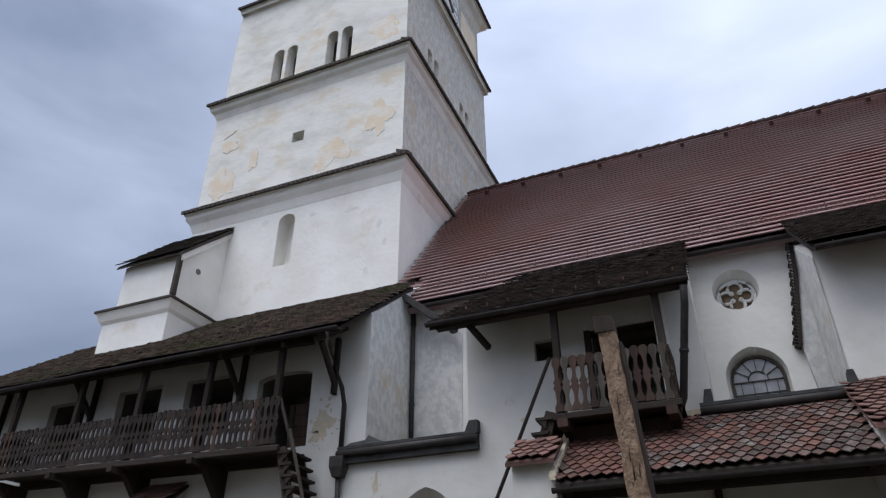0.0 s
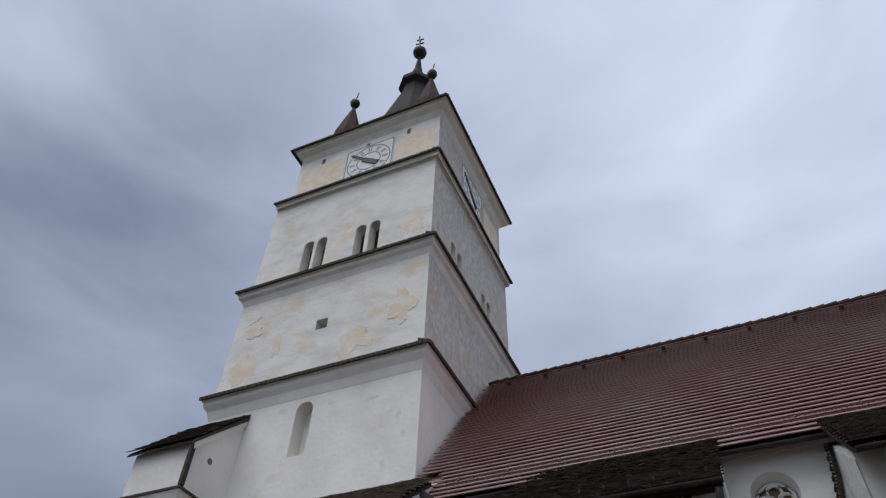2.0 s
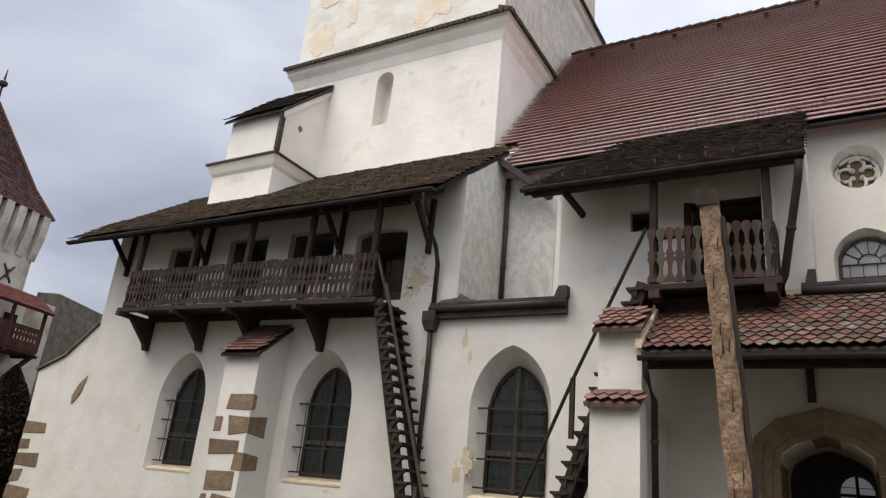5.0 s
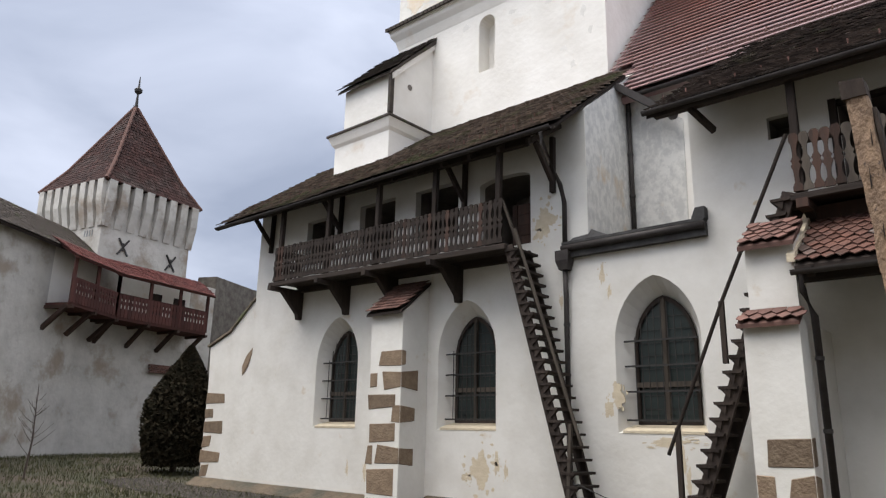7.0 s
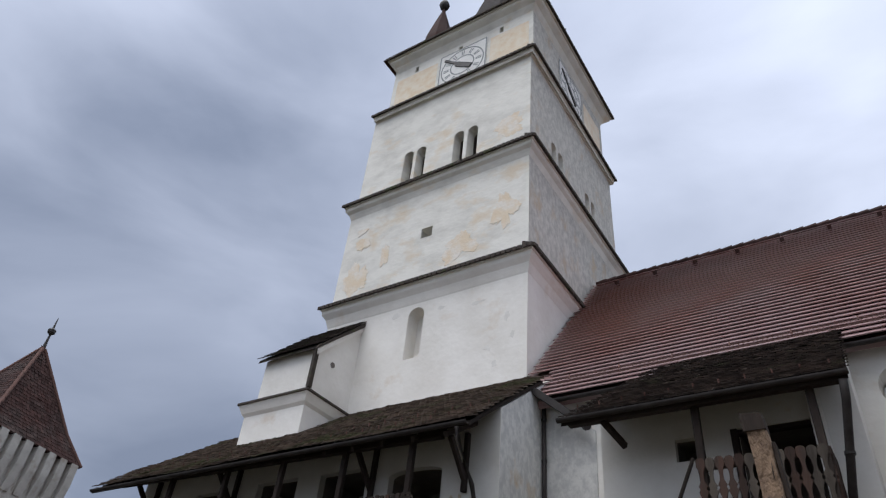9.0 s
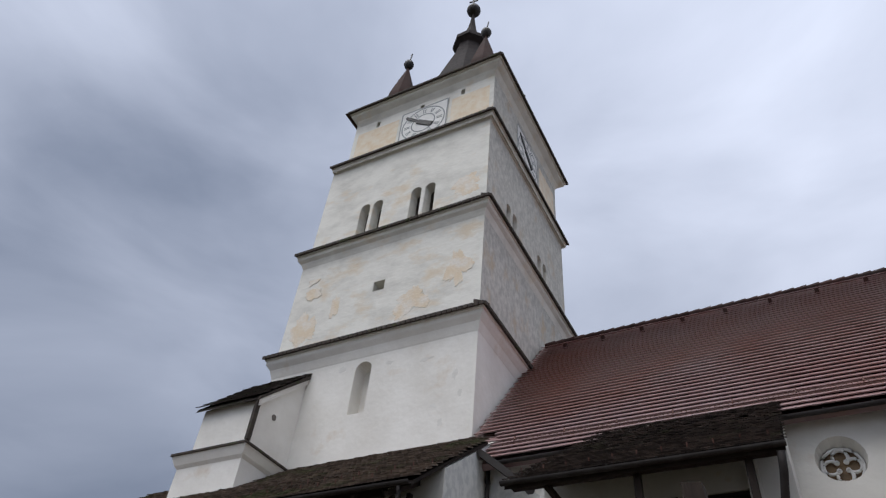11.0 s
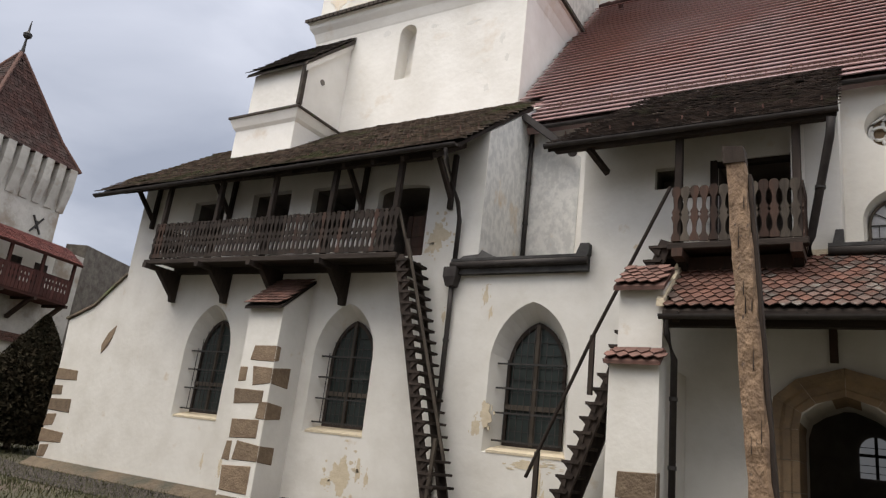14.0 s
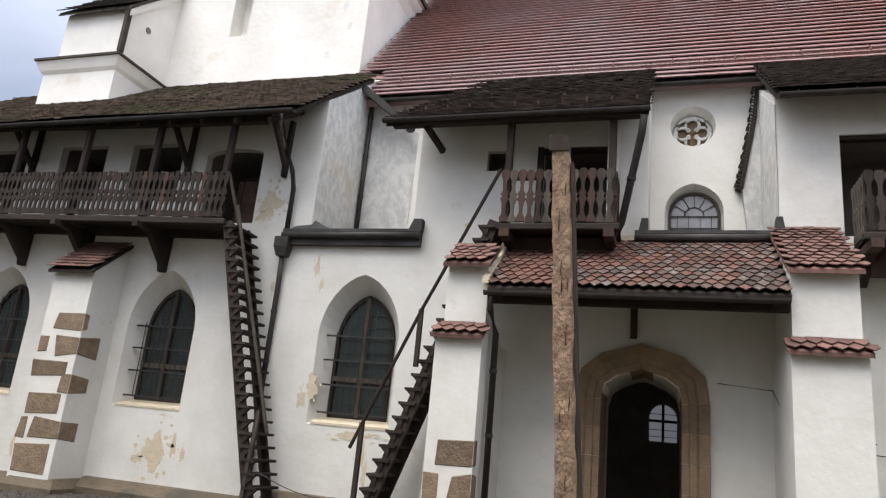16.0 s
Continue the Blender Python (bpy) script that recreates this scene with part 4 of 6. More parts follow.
def downpipe(points, label, r=0.055, box=None):
    d = thing("downpipe", points[-1], label, "downpipe", "downpipes")
    part("pipe", Shape().tube(points, r, 12), M_METAL, d, smooth=True)
    for p, q in zip(points, points[1:]):
        p, q = Vector(p), Vector(q)
        if (p - q).length > 1.2:
            for k in range(int((p - q).length / 1.1)):
                m = p.lerp(q, (k + 0.6) / max(1, int((p - q).length / 1.1) + 0.2))
                part("clip", Shape().tube([m - Vector((0, 0, 0.03)), m + Vector((0, 0, 0.03))], r + 0.014, 12), M_IRON, d)
    if box:
        x, y, z = box
        part("hopper", Shape().loft([[(x - 0.1, y - 0.1, z - 0.2), (x + 0.1, y - 0.1, z - 0.2), (x + 0.1, y + 0.1, z - 0.2), (x - 0.1, y + 0.1, z - 0.2)],
                                     [(x - 0.16, y - 0.15, z), (x + 0.16, y - 0.15, z), (x + 0.16, y + 0.1, z), (x - 0.16, y + 0.1, z)],
                                     [(x - 0.16, y - 0.15, z + 0.22), (x + 0.16, y - 0.15, z + 0.22), (x + 0.16, y + 0.1, z + 0.22), (x - 0.16, y + 0.1, z + 0.22)]]), M_METAL, d)


gutter(-20.2, -7.35, 11.66, 8.0, "dark sheet-metal gutter under the west roof eaves")
gutter(-5.35, -0.25, 11.75, 7.70, "dark sheet-metal gutter under the balcony roof")
gutter(1.9, 12.0, 12.24, 8.08, "dark sheet-metal gutter under the east roof")
gutter(-6.95, 16.0, 14.78, 9.80, "brown sheet-metal gutter along the nave eaves")
gutter(-2.85, 1.78, 11.10, 4.14, "dark sheet-metal gutter along the porch eaves")
downpipe([(-7.62, 11.68, 7.92), (-7.62, 11.75, 7.7), (-7.72, 12.6, 7.0), (-7.80, 12.88, 6.7), (-7.82, 12.90, 5.6)], "bent dark downpipe from the west gutter", box=(-7.82, 12.88, 5.35))
downpipe([(-7.82, 12.88, 5.15), (-7.82, 12.90, 4.6), (-7.84, 12.92, 0.15)], "straight dark downpipe on the aisle wall")
downpipe([(-7.22, 15.08, 10.1), (-7.22, 15.08, 5.6)], "slim dark downpipe in the corner of the recess")
downpipe([(-0.36, 11.80, 7.58), (-0.40, 11.95, 7.3), (-0.76, 12.75, 5.85), (-0.82, 12.82, 5.55)], "dark slanting downpipe beside the porch balcony", 0.07)
downpipe([(-2.74, 11.12, 4.1), (-2.74, 11.2, 3.85), (-2.70, 11.55, 3.5), (-2.70, 11.6, 0.15)], "dark downpipe at the porch pier", 0.055)
rake = thing("sloping_gutter", (-6.6, 15.05, 9.5), "dark sloping gutter board over the recess", "gutter")
part("board", Shape().beam((-7.28, 14.62, 10.06), (-6.02, 14.80, 9.02), 0.20, 0.17), M_METAL, rake)
part("spout", Shape().tube([(-6.06, 14.95, 9.04), (-5.92, 14.70, 8.92)], 0.10, 10), M_METAL, rake)


def ledge(x0, x1, z, label, tail):
    s = thing("sheet_ledge", ((x0 + x1) / 2, 12.95, z), label, "ledge", "sheet-metal ledges")
    part("cover", Shape().prism([(12.80, z - 0.02), (15.2, z + 0.10), (15.2, z + 0.16), (12.80, z + 0.04)], "x", x0, x1), M_SLATE, s)
    part("fascia", Shape().box(x0, x1, 12.86, 12.99, z - tail, z - 0.03), M_SLATE, s)
    part("roll", Shape().tube([(x0, 12.82, z - 0.10), (x1, 12.82, z - 0.10)], 0.075, 10), M_METAL, s, smooth=True)
    return s


l1 = ledge(-7.85, -4.72, 5.72, "dark sheet-metal ledge over the middle window bay", 0.30)
part("upstand", Shape().prism([(-4.98, 5.74), (-4.70, 5.74), (-4.70, 5.98), (-4.88, 5.98)], "y", 12.82, 13.05), M_SLATE, l1)
part("crumpled_sheet", Shape().add([(-7.75, 12.9, 5.76), (-7.3, 12.88, 5.77), (-6.75, 12.9, 5.76), (-7.7, 13.5, 5.85), (-7.2, 13.5, 6.02), (-6.7, 13.5, 5.86), (-7.6, 13.1, 6.0), (-7.35, 13.15, 6.08)],
                                  [(0, 1, 6), (1, 7, 6), (1, 2, 7), (2, 5, 4), (2, 4, 7), (0, 6, 3), (6, 7, 4, 3)]), M_SLATE, l1, "crumpled grey sheet")
l2 = ledge(-0.52, 1.98, 5.70, "dark sheet-metal ledge under the upper arched window", 0.10)
part("upstand", Shape().prism([(-0.46, 5.72), (-0.28, 5.72), (-0.28, 5.98), (-0.40, 5.98)], "y", 12.82, 13.05), M_SLATE, l2)
part("upstand", Shape().prism([(1.86, 5.74), (2.02, 5.74), (1.98, 6.0), (1.88, 6.0)], "y", 12.82, 13.05), M_SLATE, l2)
tv = thing("raking_tiles", (1.7, 15.1, 8.7), "crumbling row of old tiles raking down the nave wall", "tiles")
for i in range(34):
    k = i / 33
    x, z = 1.85 - 0.40 * k ** 1.35, 9.75 - 2.40 * k
    part("tile", Shape().beam((x + 0.09, 15.08, z - 0.02), (x - 0.02 - 0.02 * (i % 3), 15.08 + 0.01 * (i % 2), z + 0.04), 0.20, 0.020), M_COPING, tv)
part("tile_bed", Shape().prism([(1.93, 9.85), (1.88, 9.0), (1.58, 7.36), (1.50, 7.36), (1.62, 8.15), (1.79, 9.0), (1.87, 9.85)], "y", 14.99, 15.02), M_WOOD, tv, "dark soffit of the raking tiles")
# Grey wedge stands in for the shaded wall face beside the tiles.
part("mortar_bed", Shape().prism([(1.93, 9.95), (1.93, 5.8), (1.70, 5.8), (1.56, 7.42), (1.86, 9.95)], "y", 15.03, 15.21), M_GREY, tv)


# ---- carved boards ----
def board_mesh(name, mat, width, tall, cuts, thick=0.028, top=0.05):
    """A flat sawn board, narrowed at given heights: (height, depth of the cut, half length)."""
    hs = sorted({0.0, tall - top} | {round(c + k * e, 4) for c, d, e in cuts for k in (-1, -0.5, 0, 0.4, 0.8, 1)})
    right = []
    for h in hs:
        w = width / 2
        for c, d, e in cuts:
            t = (h - c) / e
            if abs(t) < 1:
                w = min(w, width / 2 - d * (1 - t * t) * (1.0 if t < 0 else 0.8))
        right.append((w, h))
    out = right + [(width * 0.32, tall - 0.01), (0, tall)] + [(-width * 0.32, tall - 0.01)] + [(-w, h) for w, h in reversed(right)]
    return Shape().prism(out, "y", -thick / 2, thick / 2).mesh(name, mat)


GAL_Y, GX0, GX1, GZ = 12.0, -17.25, -8.85, 5.82
gal = thing("wooden_gallery", ((GX0 + GX1) / 2, GAL_Y, GZ), "dark weathered wooden gallery with sawn board balustrade on brackets", "gallery")
for i in range(5):
    part("floor_plank", Shape().box(GX0, GX1, GAL_Y + 0.02 + 0.2 * i, GAL_Y + 0.20 + 0.2 * i, GZ - 0.04, GZ + 0.01), M_WOODX, gal)
part("front_beam", Shape().box(GX0 - 0.15, GX1 + 0.12, GAL_Y - 0.09, GAL_Y + 0.05, GZ - 0.16, GZ - 0.03), M_WOODX, gal, bevel=0.015)
part("wall_beam", Shape().box(GX0, GX1, 12.84, 12.97, GZ - 0.2, GZ - 0.04), M_WOODX, gal)
part("lower_rail", Shape().box(GX0, GX1, GAL_Y - 0.03, GAL_Y + 0.03, GZ + 0.06, GZ + 0.13), M_WOODX, gal)
part("top_rail", Shape().box(GX0, GX1, GAL_Y - 0.005, GAL_Y + 0.07, GZ + 0.90, GZ + 0.98), M_WOODX, gal, bevel=0.012)
gb = [board_mesh("board", m, 0.135, 1.02, ((0.23, 0.049, 0.14), (0.47, 0.038, 0.045), (0.70, 0.049, 0.14), (0.955, 0.034, 0.03))) for m in (M_WOOD, M_WOOD, M_WOODX, M_REDWOOD, M_WOOD, M_WOOD)]
rng = random.Random(4)
for i in range(60):
    x = GX0 + 0.07 + 0.1405 * i
    piece("board", rng.choice(gb), (x, GAL_Y - 0.045, GZ + 0.01 + rng.uniform(-0.015, 0.015)), gal, (0, rng.uniform(-0.012, 0.012), 0))
for i in range(7):
    piece("board", gb[0], (GX0 - 0.02, GAL_Y + 0.07 + 0.14 * i, GZ), gal, (0, 0, radians(90)))
POSTS = (-17.12, -14.95, -12.95, -10.95, -9.02)
for x in POSTS:
    part("post", Shape().beam((x, GAL_Y + 0.06, GZ), (x, GAL_Y + 0.06, 8.02), 0.13, 0.13, (1, 0, 0)), M_WOOD, gal, bevel=0.012)
part("wall_plate", Shape().box(GX0 - 2.2, GX1 + 0.6, GAL_Y - 0.02, GAL_Y + 0.14, 8.0, 8.14), M_WOODX, gal)
for x in (-17.15, -15.0, -13.1, -10.85, ):
    b = part("bracket", Shape().prism([(GAL_Y + 0.05, GZ - 0.15), (13.0, GZ - 0.15), (13.0, GZ - 1.02), (12.86, GZ - 1.02), (12.82, GZ - 0.86), (GAL_Y + 0.25, GZ - 0.30)], "x", x - 0.085, x + 0.085), M_WOOD, gal, bevel=0.012)
    part("joist", Shape().box(x - 0.07, x + 0.07, GAL_Y - 0.22, 13.0, GZ - 0.28, GZ - 0.15), M_WOOD, b)
for x in (-18.9, -15.5, -10.75, -8.15):
    st = part("eave_strut", Shape().box(x - 0.055, x + 0.055, 12.86, 12.99, 7.10, 8.45), M_WOOD, gal, bevel=0.012)
    part("brace", Shape().beam((x, 12.90, 7.38), (x, 12.22, 8.10), 0.10, 0.13, (1, 0, 0)), M_WOOD, st, bevel=0.012)
for i in range(15):
    x = -19.9 + 0.85 * i
    part("rafter", Shape().beam((x, 11.78, 7.94), (x, 13.0, 8.72), 0.09, 0.12, (1, 0, 0)), M_WOODX, gal)
part("prop", Shape().beam((-8.86, 11.98, 6.8), (-8.45, 12.2, 5.5), 0.05, 0.05), M_GREYWOOD, gal)
gal.rotation_euler = (0, 0.02, 0)

door = thing("gallery_door", (-9.2, 13.4, 5.95), "brown plank door standing ajar in the gallery wall", "door")
for i in range(4):
    part("plank", Shape().box(-9.42, -8.83, 13.20, 13.24, 5.97 + 0.26 * i, 6.22 + 0.26 * i), M_REDWOOD, door)
part("ledger", Shape().box(-9.40, -9.28, 13.16, 13.20, 6.0, 7.0), M_REDWOOD, door)


# ---- balcony over the porch ----
def balcony(x0, x1, y, z, top, mats, pitch, width, posts, name, label):
    b = thing(name, ((x0 + x1) / 2, y, z), label, "balcony", "wooden balconies")
    part("floor", Shape().box(x0, x1, y, 12.98, z - 0.06, z), M_WOODX, b)
    part("front_beam", Shape().box(x0 - 0.08, x1 + 0.08, y - 0.09, y + 0.06, z - 0.13, z - 0.01), M_WOODX, b, bevel=0.015)
    # Deep dark-brown panel set back below the floor.
    part("lower_beam", Shape().box(x0 + 0.12, x1 - 0.12, y + 0.40, y + 0.54, z - 0.60, z - 0.14), M_REDWOOD, b)
    part("top_rail", Shape().box(x0, x1, y - 0.01, y + 0.06, z + 0.86, z + 0.94), M_WOODX, b)
    meshes = [board_mesh("board", m, width, 1.02, ((0.25, 0.056, 0.17), (0.49, 0.026, 0.04), (0.70, 0.058, 0.17))) for m in mats]
    r = random.Random(7)
    for i in range(int((x1 - x0) / pitch) + 1):
        piece("board", r.choice(meshes), (x0 + 0.05 + pitch * i, y - 0.04, z + 0.02 + r.uniform(-0.012, 0.012)), b)
    for i in range(5):
        piece("board", meshes[0], (x0, y + 0.08 + pitch * i, z), b, (0, 0, radians(90)))
        piece("board", meshes[0], (x1, y + 0.08 + pitch * i, z), b, (0, 0, radians(90)))
    for x in posts:
        part("post", Shape().beam((x, y + 0.05, z), (x, y + 0.05, top), 0.13, 0.13, (1, 0, 0)), M_WOOD, b, bevel=0.012)
    for x in (x0 + 0.1, x1 - 0.1):
        k = part("bracket", Shape().beam((x, y + 0.1, z - 0.12), (x, 12.95, z - 0.62), 0.14, 0.14, (1, 0, 0)), M_WOOD, b)
        part("joist", Shape().box(x - 0.09, x + 0.09, y - 0.14, 13.0, z - 0.27, z - 0.12), M_REDWOOD, k)
    return b


bal = balcony(-2.87, -0.82, 12.0, 5.60, 7.72, (M_REDWOOD, M_GREYWOOD, M_REDWOOD, M_GREYWOOD), 0.158, 0.15, (-2.80, -0.90), "porch_balcony",
              "brown and grey wooden balcony with vase-shaped sawn boards above the porch")
part("eave_strut", Shape().beam((-4.5, 11.95, 7.62), (-4.28, 12.5, 7.30), 0.09, 0.13, (1, 0, 0)), M_WOOD, bal)
part("wall_plate", Shape().box(-5.2, -0.4, 11.92, 12.06, 7.62, 7.74), M_WOODX, bal)
part("panel_wall", Shape().box(-1.06, -0.84, 12.90, 12.97, 5.7, 8.0), M_PLASTER, bal)
balcony(3.06, 6.2, 12.0, 5.45, 8.05, (M_GREYWOOD, M_WOOD), 0.158, 0.15, (6.1,), "east_balcony", "dark grey wooden balcony with flat sawn boards on the east aisle")
for nm, x0, x1, z0, z1 in (("balcony_doorway", -2.33, -1.07, 5.6, 7.54), ("east_doorway", 2.97, 4.6, 5.7, 7.6)):
    o = thing(nm, ((x0 + x1) / 2, 13.2, z0), "dark open doorway with a wooden frame behind the balcony", "doorway", "balcony doorways")
    part("lintel", Shape().box(x0, x1 + 0.1, 13.05, 13.2, z1 - 0.08, z1), M_WOODX, o)
    for x in (x0 - 0.05, x1 + 0.05)[:0 if x0 > 0 else 2]:
        part("jamb", Shape().box(x - 0.06, x + 0.06, 12.97, 13.1, z0, z1), M_WOOD, o)


# ---- steep stairs ----
def stair(name, top, foot, y0, y1, count, lean, label, mat=M_WOOD):
    """Two strings and wedge treads; lean +1: the treads jut towards +x."""
    s = thing(name, (foot[0], (y0 + y1) / 2, foot[1]), label, "stair", "steep wooden stairs")
    for y in (y0, y1):
        part("string", Shape().beam((top[0], y, top[1]), (foot[0], y, foot[1]), 0.07, 0.22), mat, s, bevel=0.01)
    for i in range(count):
        k = (i + 0.5) / count
        x, z = top[0] + (foot[0] - top[0]) * k, top[1] + (foot[1] - top[1]) * k
        part("tread", Shape().prism([(x - 0.06 * lean, z - 0.02), (x + 0.24 * lean, z - 0.02), (x + 0.25 * lean, z + 0.03), (x - 0.08 * lean, z + 0.03)], "y", y0 - 0.09, y1 + 0.06), mat, s)
        part("wedge", Shape().prism([(x + 0.04 * lean, z - 0.02), (x + 0.22 * lean, z - 0.02), (x + 0.07 * lean, z - 0.17)], "y", y0 - 0.075, y0 + 0.01), mat, s)
    return s


s1 = stair("west_stair", (-8.72, 5.66), (-7.12, -0.1), 12.05, 12.72, 24, 1, "steep dark wooden stair with wedge treads up to the gallery")
part("handrail", Shape().beam((-8.50, 11.97, 6.0), (-7.0, 11.97, 1.5), 0.05, 0.05), M_GREYWOOD, s1)
part("rail_post", Shape().beam((-7.35, 12.0, 0.1), (-7.25, 12.0, 1.9), 0.07, 0.07), M_GREYWOOD, s1)
s2 = stair("porch_stair", (-2.98, 5.66), (-5.0, 0.1), 12.02, 12.66, 22, -1, "steep dark wooden stair with sawtooth treads up to the balcony")
part("handrail", Shape().tube([(-2.92, 11.95, 6.66), (-4.2, 11.95, 3.95), (-5.3, 11.95, 1.4)], 0.035, 8), M_WOOD, s2)
for x, z0, z1 in ((-4.22, 2.9, 3.95), (-5.12, 0.15, 1.85)):
    part("rail_post", Shape().beam((x, 11.97, z0), (x, 11.97, z1), 0.08, 0.08, (1, 0, 0)), M_WOOD, s2)
rope = thing("rope", (-6.0, 12.0, 0.7), "thin sagging cable strung between the two stairs", "cable")
part("strand", Shape().tube([(-7.1 + 2.05 * k / 12, 11.96, 0.82 - 0.28 * k / 12 - 0.16 * math.sin(math.pi * k / 12)) for k in range(13)], 0.009, 6), M_SLATE, rope)
cable = thing("cable", (2.6, 11.2, 2.2), "thin dark cable across the porch pier", "cable")
part("strand", Shape().tube([(0.9, 12.97, 3.05), (1.75, 12.95, 2.98), (1.79, 11.27, 2.25), (2.3, 11.25, 2.2), (2.8, 11.25, 2.18), (2.82, 12.96, 2.1), (5.0, 12.96, 2.0)], 0.009, 6), M_IRON, cable)

# ---- buttress between the west windows ----
bt = thing("aisle_buttress", (-12.35, 12.15, -0.2), "whitewashed buttress with brown quoin stones and a small tiled cap", "buttress")
part("body", Shape().prism([(12.08, -0.5), (13.05, -0.5), (13.05, 5.32), (12.08, 4.52)], "x", -12.98, -11.90), M_AGED, bt)
part("foot", Shape().loft([[(-13.1, 11.9, -0.6), (-11.6, 11.9, -0.6), (-11.6, 13.05, -0.6), (-13.1, 13.05, -0.6)], [(-13.05, 11.95, 0.0), (-11.65, 11.95, 0.0), (-11.65, 13.05, 0.0), (-13.05, 13.05, 0.0)], [(-12.9, 12.1, 0.18), (-11.8, 12.1, 0.18), (-11.8, 13.05, 0.18), (-12.9, 13.05, 0.18)]]), M_PLINTH, bt)
bv, bn, bL = slope(12.0, 4.46, 13.0, 5.34)
part("cap_bed", Shape().prism([(11.94, 4.46), (13.0, 5.33), (13.0, 5.40), (11.94, 4.53)], "x", -13.06, -11.84), M_WOODX, bt)


def rough_block(w, h, d, seed, mat=M_STONE):
    r = random.Random(seed)
    s = Shape().box(-w / 2, w / 2, 0, d, 0, h)
    s.v = [(x + r.uniform(-0.07, 0.07), y, z + r.uniform(-0.05, 0.05)) for x, y, z in s.v]
    return s.mesh("quoin_stone", mat, bevel=0.03)


def quoin(parent, x0, x1, y0, y1, z, h, seed):
    """One stone let into the plaster and standing a little proud of it."""
    r = random.Random(seed)
    s = Shape().box(x0, x1, y0, y1, z, z + h)
    s.v = [(x + (r.uniform(-0.08, 0.08) if x < x1 else 0), y, q + r.uniform(-0.05, 0.05)) for x, y, q in s.v]
    part("quoin_stone", s, M_STONE, parent, bevel=0.028)


# front from x0 to x1 as shares of its width, then how far the stone runs back along the side
for k, (fa, fb, back, z, h) in enumerate(((0.28, 1.0, 0.16, 3.22, 0.36), (0.0, 0.26, 0.0, 2.70, 0.40), (0.40, 1.0, 0.60, 2.66, 0.46), (0.0, 0.86, 0.0, 2.20, 0.40), (0.72, 1.0, 0.52, 1.88, 0.40),
                                          (0.06, 0.88, 0.0, 1.42, 0.44), (0.0, 0.20, 0.0, 0.92, 0.42), (0.30, 1.0, 0.50, 0.90, 0.46), (0.0, 0.88, 0.0, 0.20, 0.64))):
    x0, x1 = -12.98 + 1.08 * fa, -12.98 + 1.08 * fb
    quoin(bt, x0, x1 + (0.012 if fb == 1.0 else 0), 12.068, 12.08 + (back or 0.2), z, h, 60 + k)
co = bpy.data.objects["wall_corner"]
r = random.Random(9)
for i in range(6):
    z = 0.12 + 0.46 * i
    me = rough_block(1.15 if i % 2 else 0.5, 0.38, 0.3, 30 + i)
    piece("quoin_stone", me, (-21.98 + (0.5 if i % 2 else 0.2), 13.005, z), co)
stone = Shape().prism([(-20.0, 3.35), (-19.75, 3.6), (-19.55, 3.98), (-19.52, 4.2), (-19.85, 3.95), (-20.05, 3.6)], "y", 12.99, 13.2)
part("quoin_stone", stone, M_STONE, co)


# ---- porch ----
def cap_tiles(parent, x0, x1, ya, za, yb, zb, mat, tw=0.17, step=0.145, tl=0.26, pointed=0.35, other=None, share=None):
    """Single pointed tiles, each an object on a shared mesh."""
    v, n, L = slope(ya, za, yb, zb)
    verts, faces = tile_mesh([(0, 0, 0)], (1, 0, 0), v, n, tw, tl, 0.016, 0.05, pointed, 5)
    me = bpy.data.meshes.new("tile")
    me.from_pydata(verts.tolist(), [], faces)
    me.materials.append(mat)
    aged = me
    if other:
        aged = me.copy()
        aged.materials[0] = other
    r = random.Random(int(x0 * 10) + 50)
    for q in grid_spots((x0 + tw / 2, ya, za), (1, 0, 0), v, x1 - x0 - tw / 2, L, tw, step, wave=0.05):
        piece("tile", aged if share and r.random() < share(q) else me, q, parent, (r.uniform(-0.03, 0.03), r.uniform(-0.02, 0.02), r.uniform(-0.03, 0.03)))


def porch_pier(x0, x1, back, name, label):
    p = thing(name, ((x0 + x1) / 2, 11.3, 0), label, "pier", "porch piers")
    part("lower_shaft", Shape().box(x0 - 0.06, x1 + 0.02, 11.12, 13.02, -0.4, 3.42), M_AGED, p)
    part("upper_shaft", Shape().prism([(11.32, 3.3), (back, 3.3), (back, 4.9 if back < 12.5 else 5.72), (11.32, 4.60)], "x", x0, x1), M_AGED, p)
    part("lower_cap", Shape().prism([(11.0, 3.32), (11.34, 3.56), (11.34, 3.62), (11.0, 3.38)], "x", x0 - 0.12, x1 + 0.06), M_TILE_CAP, p)
    cap_tiles(p, x0 - 0.13, x1 + 0.07, 10.98, 3.38, 11.34, 3.64, M_TILE_CAP, tw=0.2, step=0.15, tl=0.28, pointed=0.62)
    zt = 4.62 + (back - 11.15) * 0.60
    part("upper_cap", Shape().prism([(11.15, 4.56), (back, zt), (back, zt + 0.07), (11.15, 4.63)], "x", x0 - 0.06, x1 + 0.05), M_TILE_CAP, p)
    cap_tiles(p, x0 - 0.07, x1 + 0.06, 11.13, 4.63, back, zt + 0.08, M_TILE_CAP, tw=0.19, step=0.16, tl=0.34, pointed=0.75)
    return p


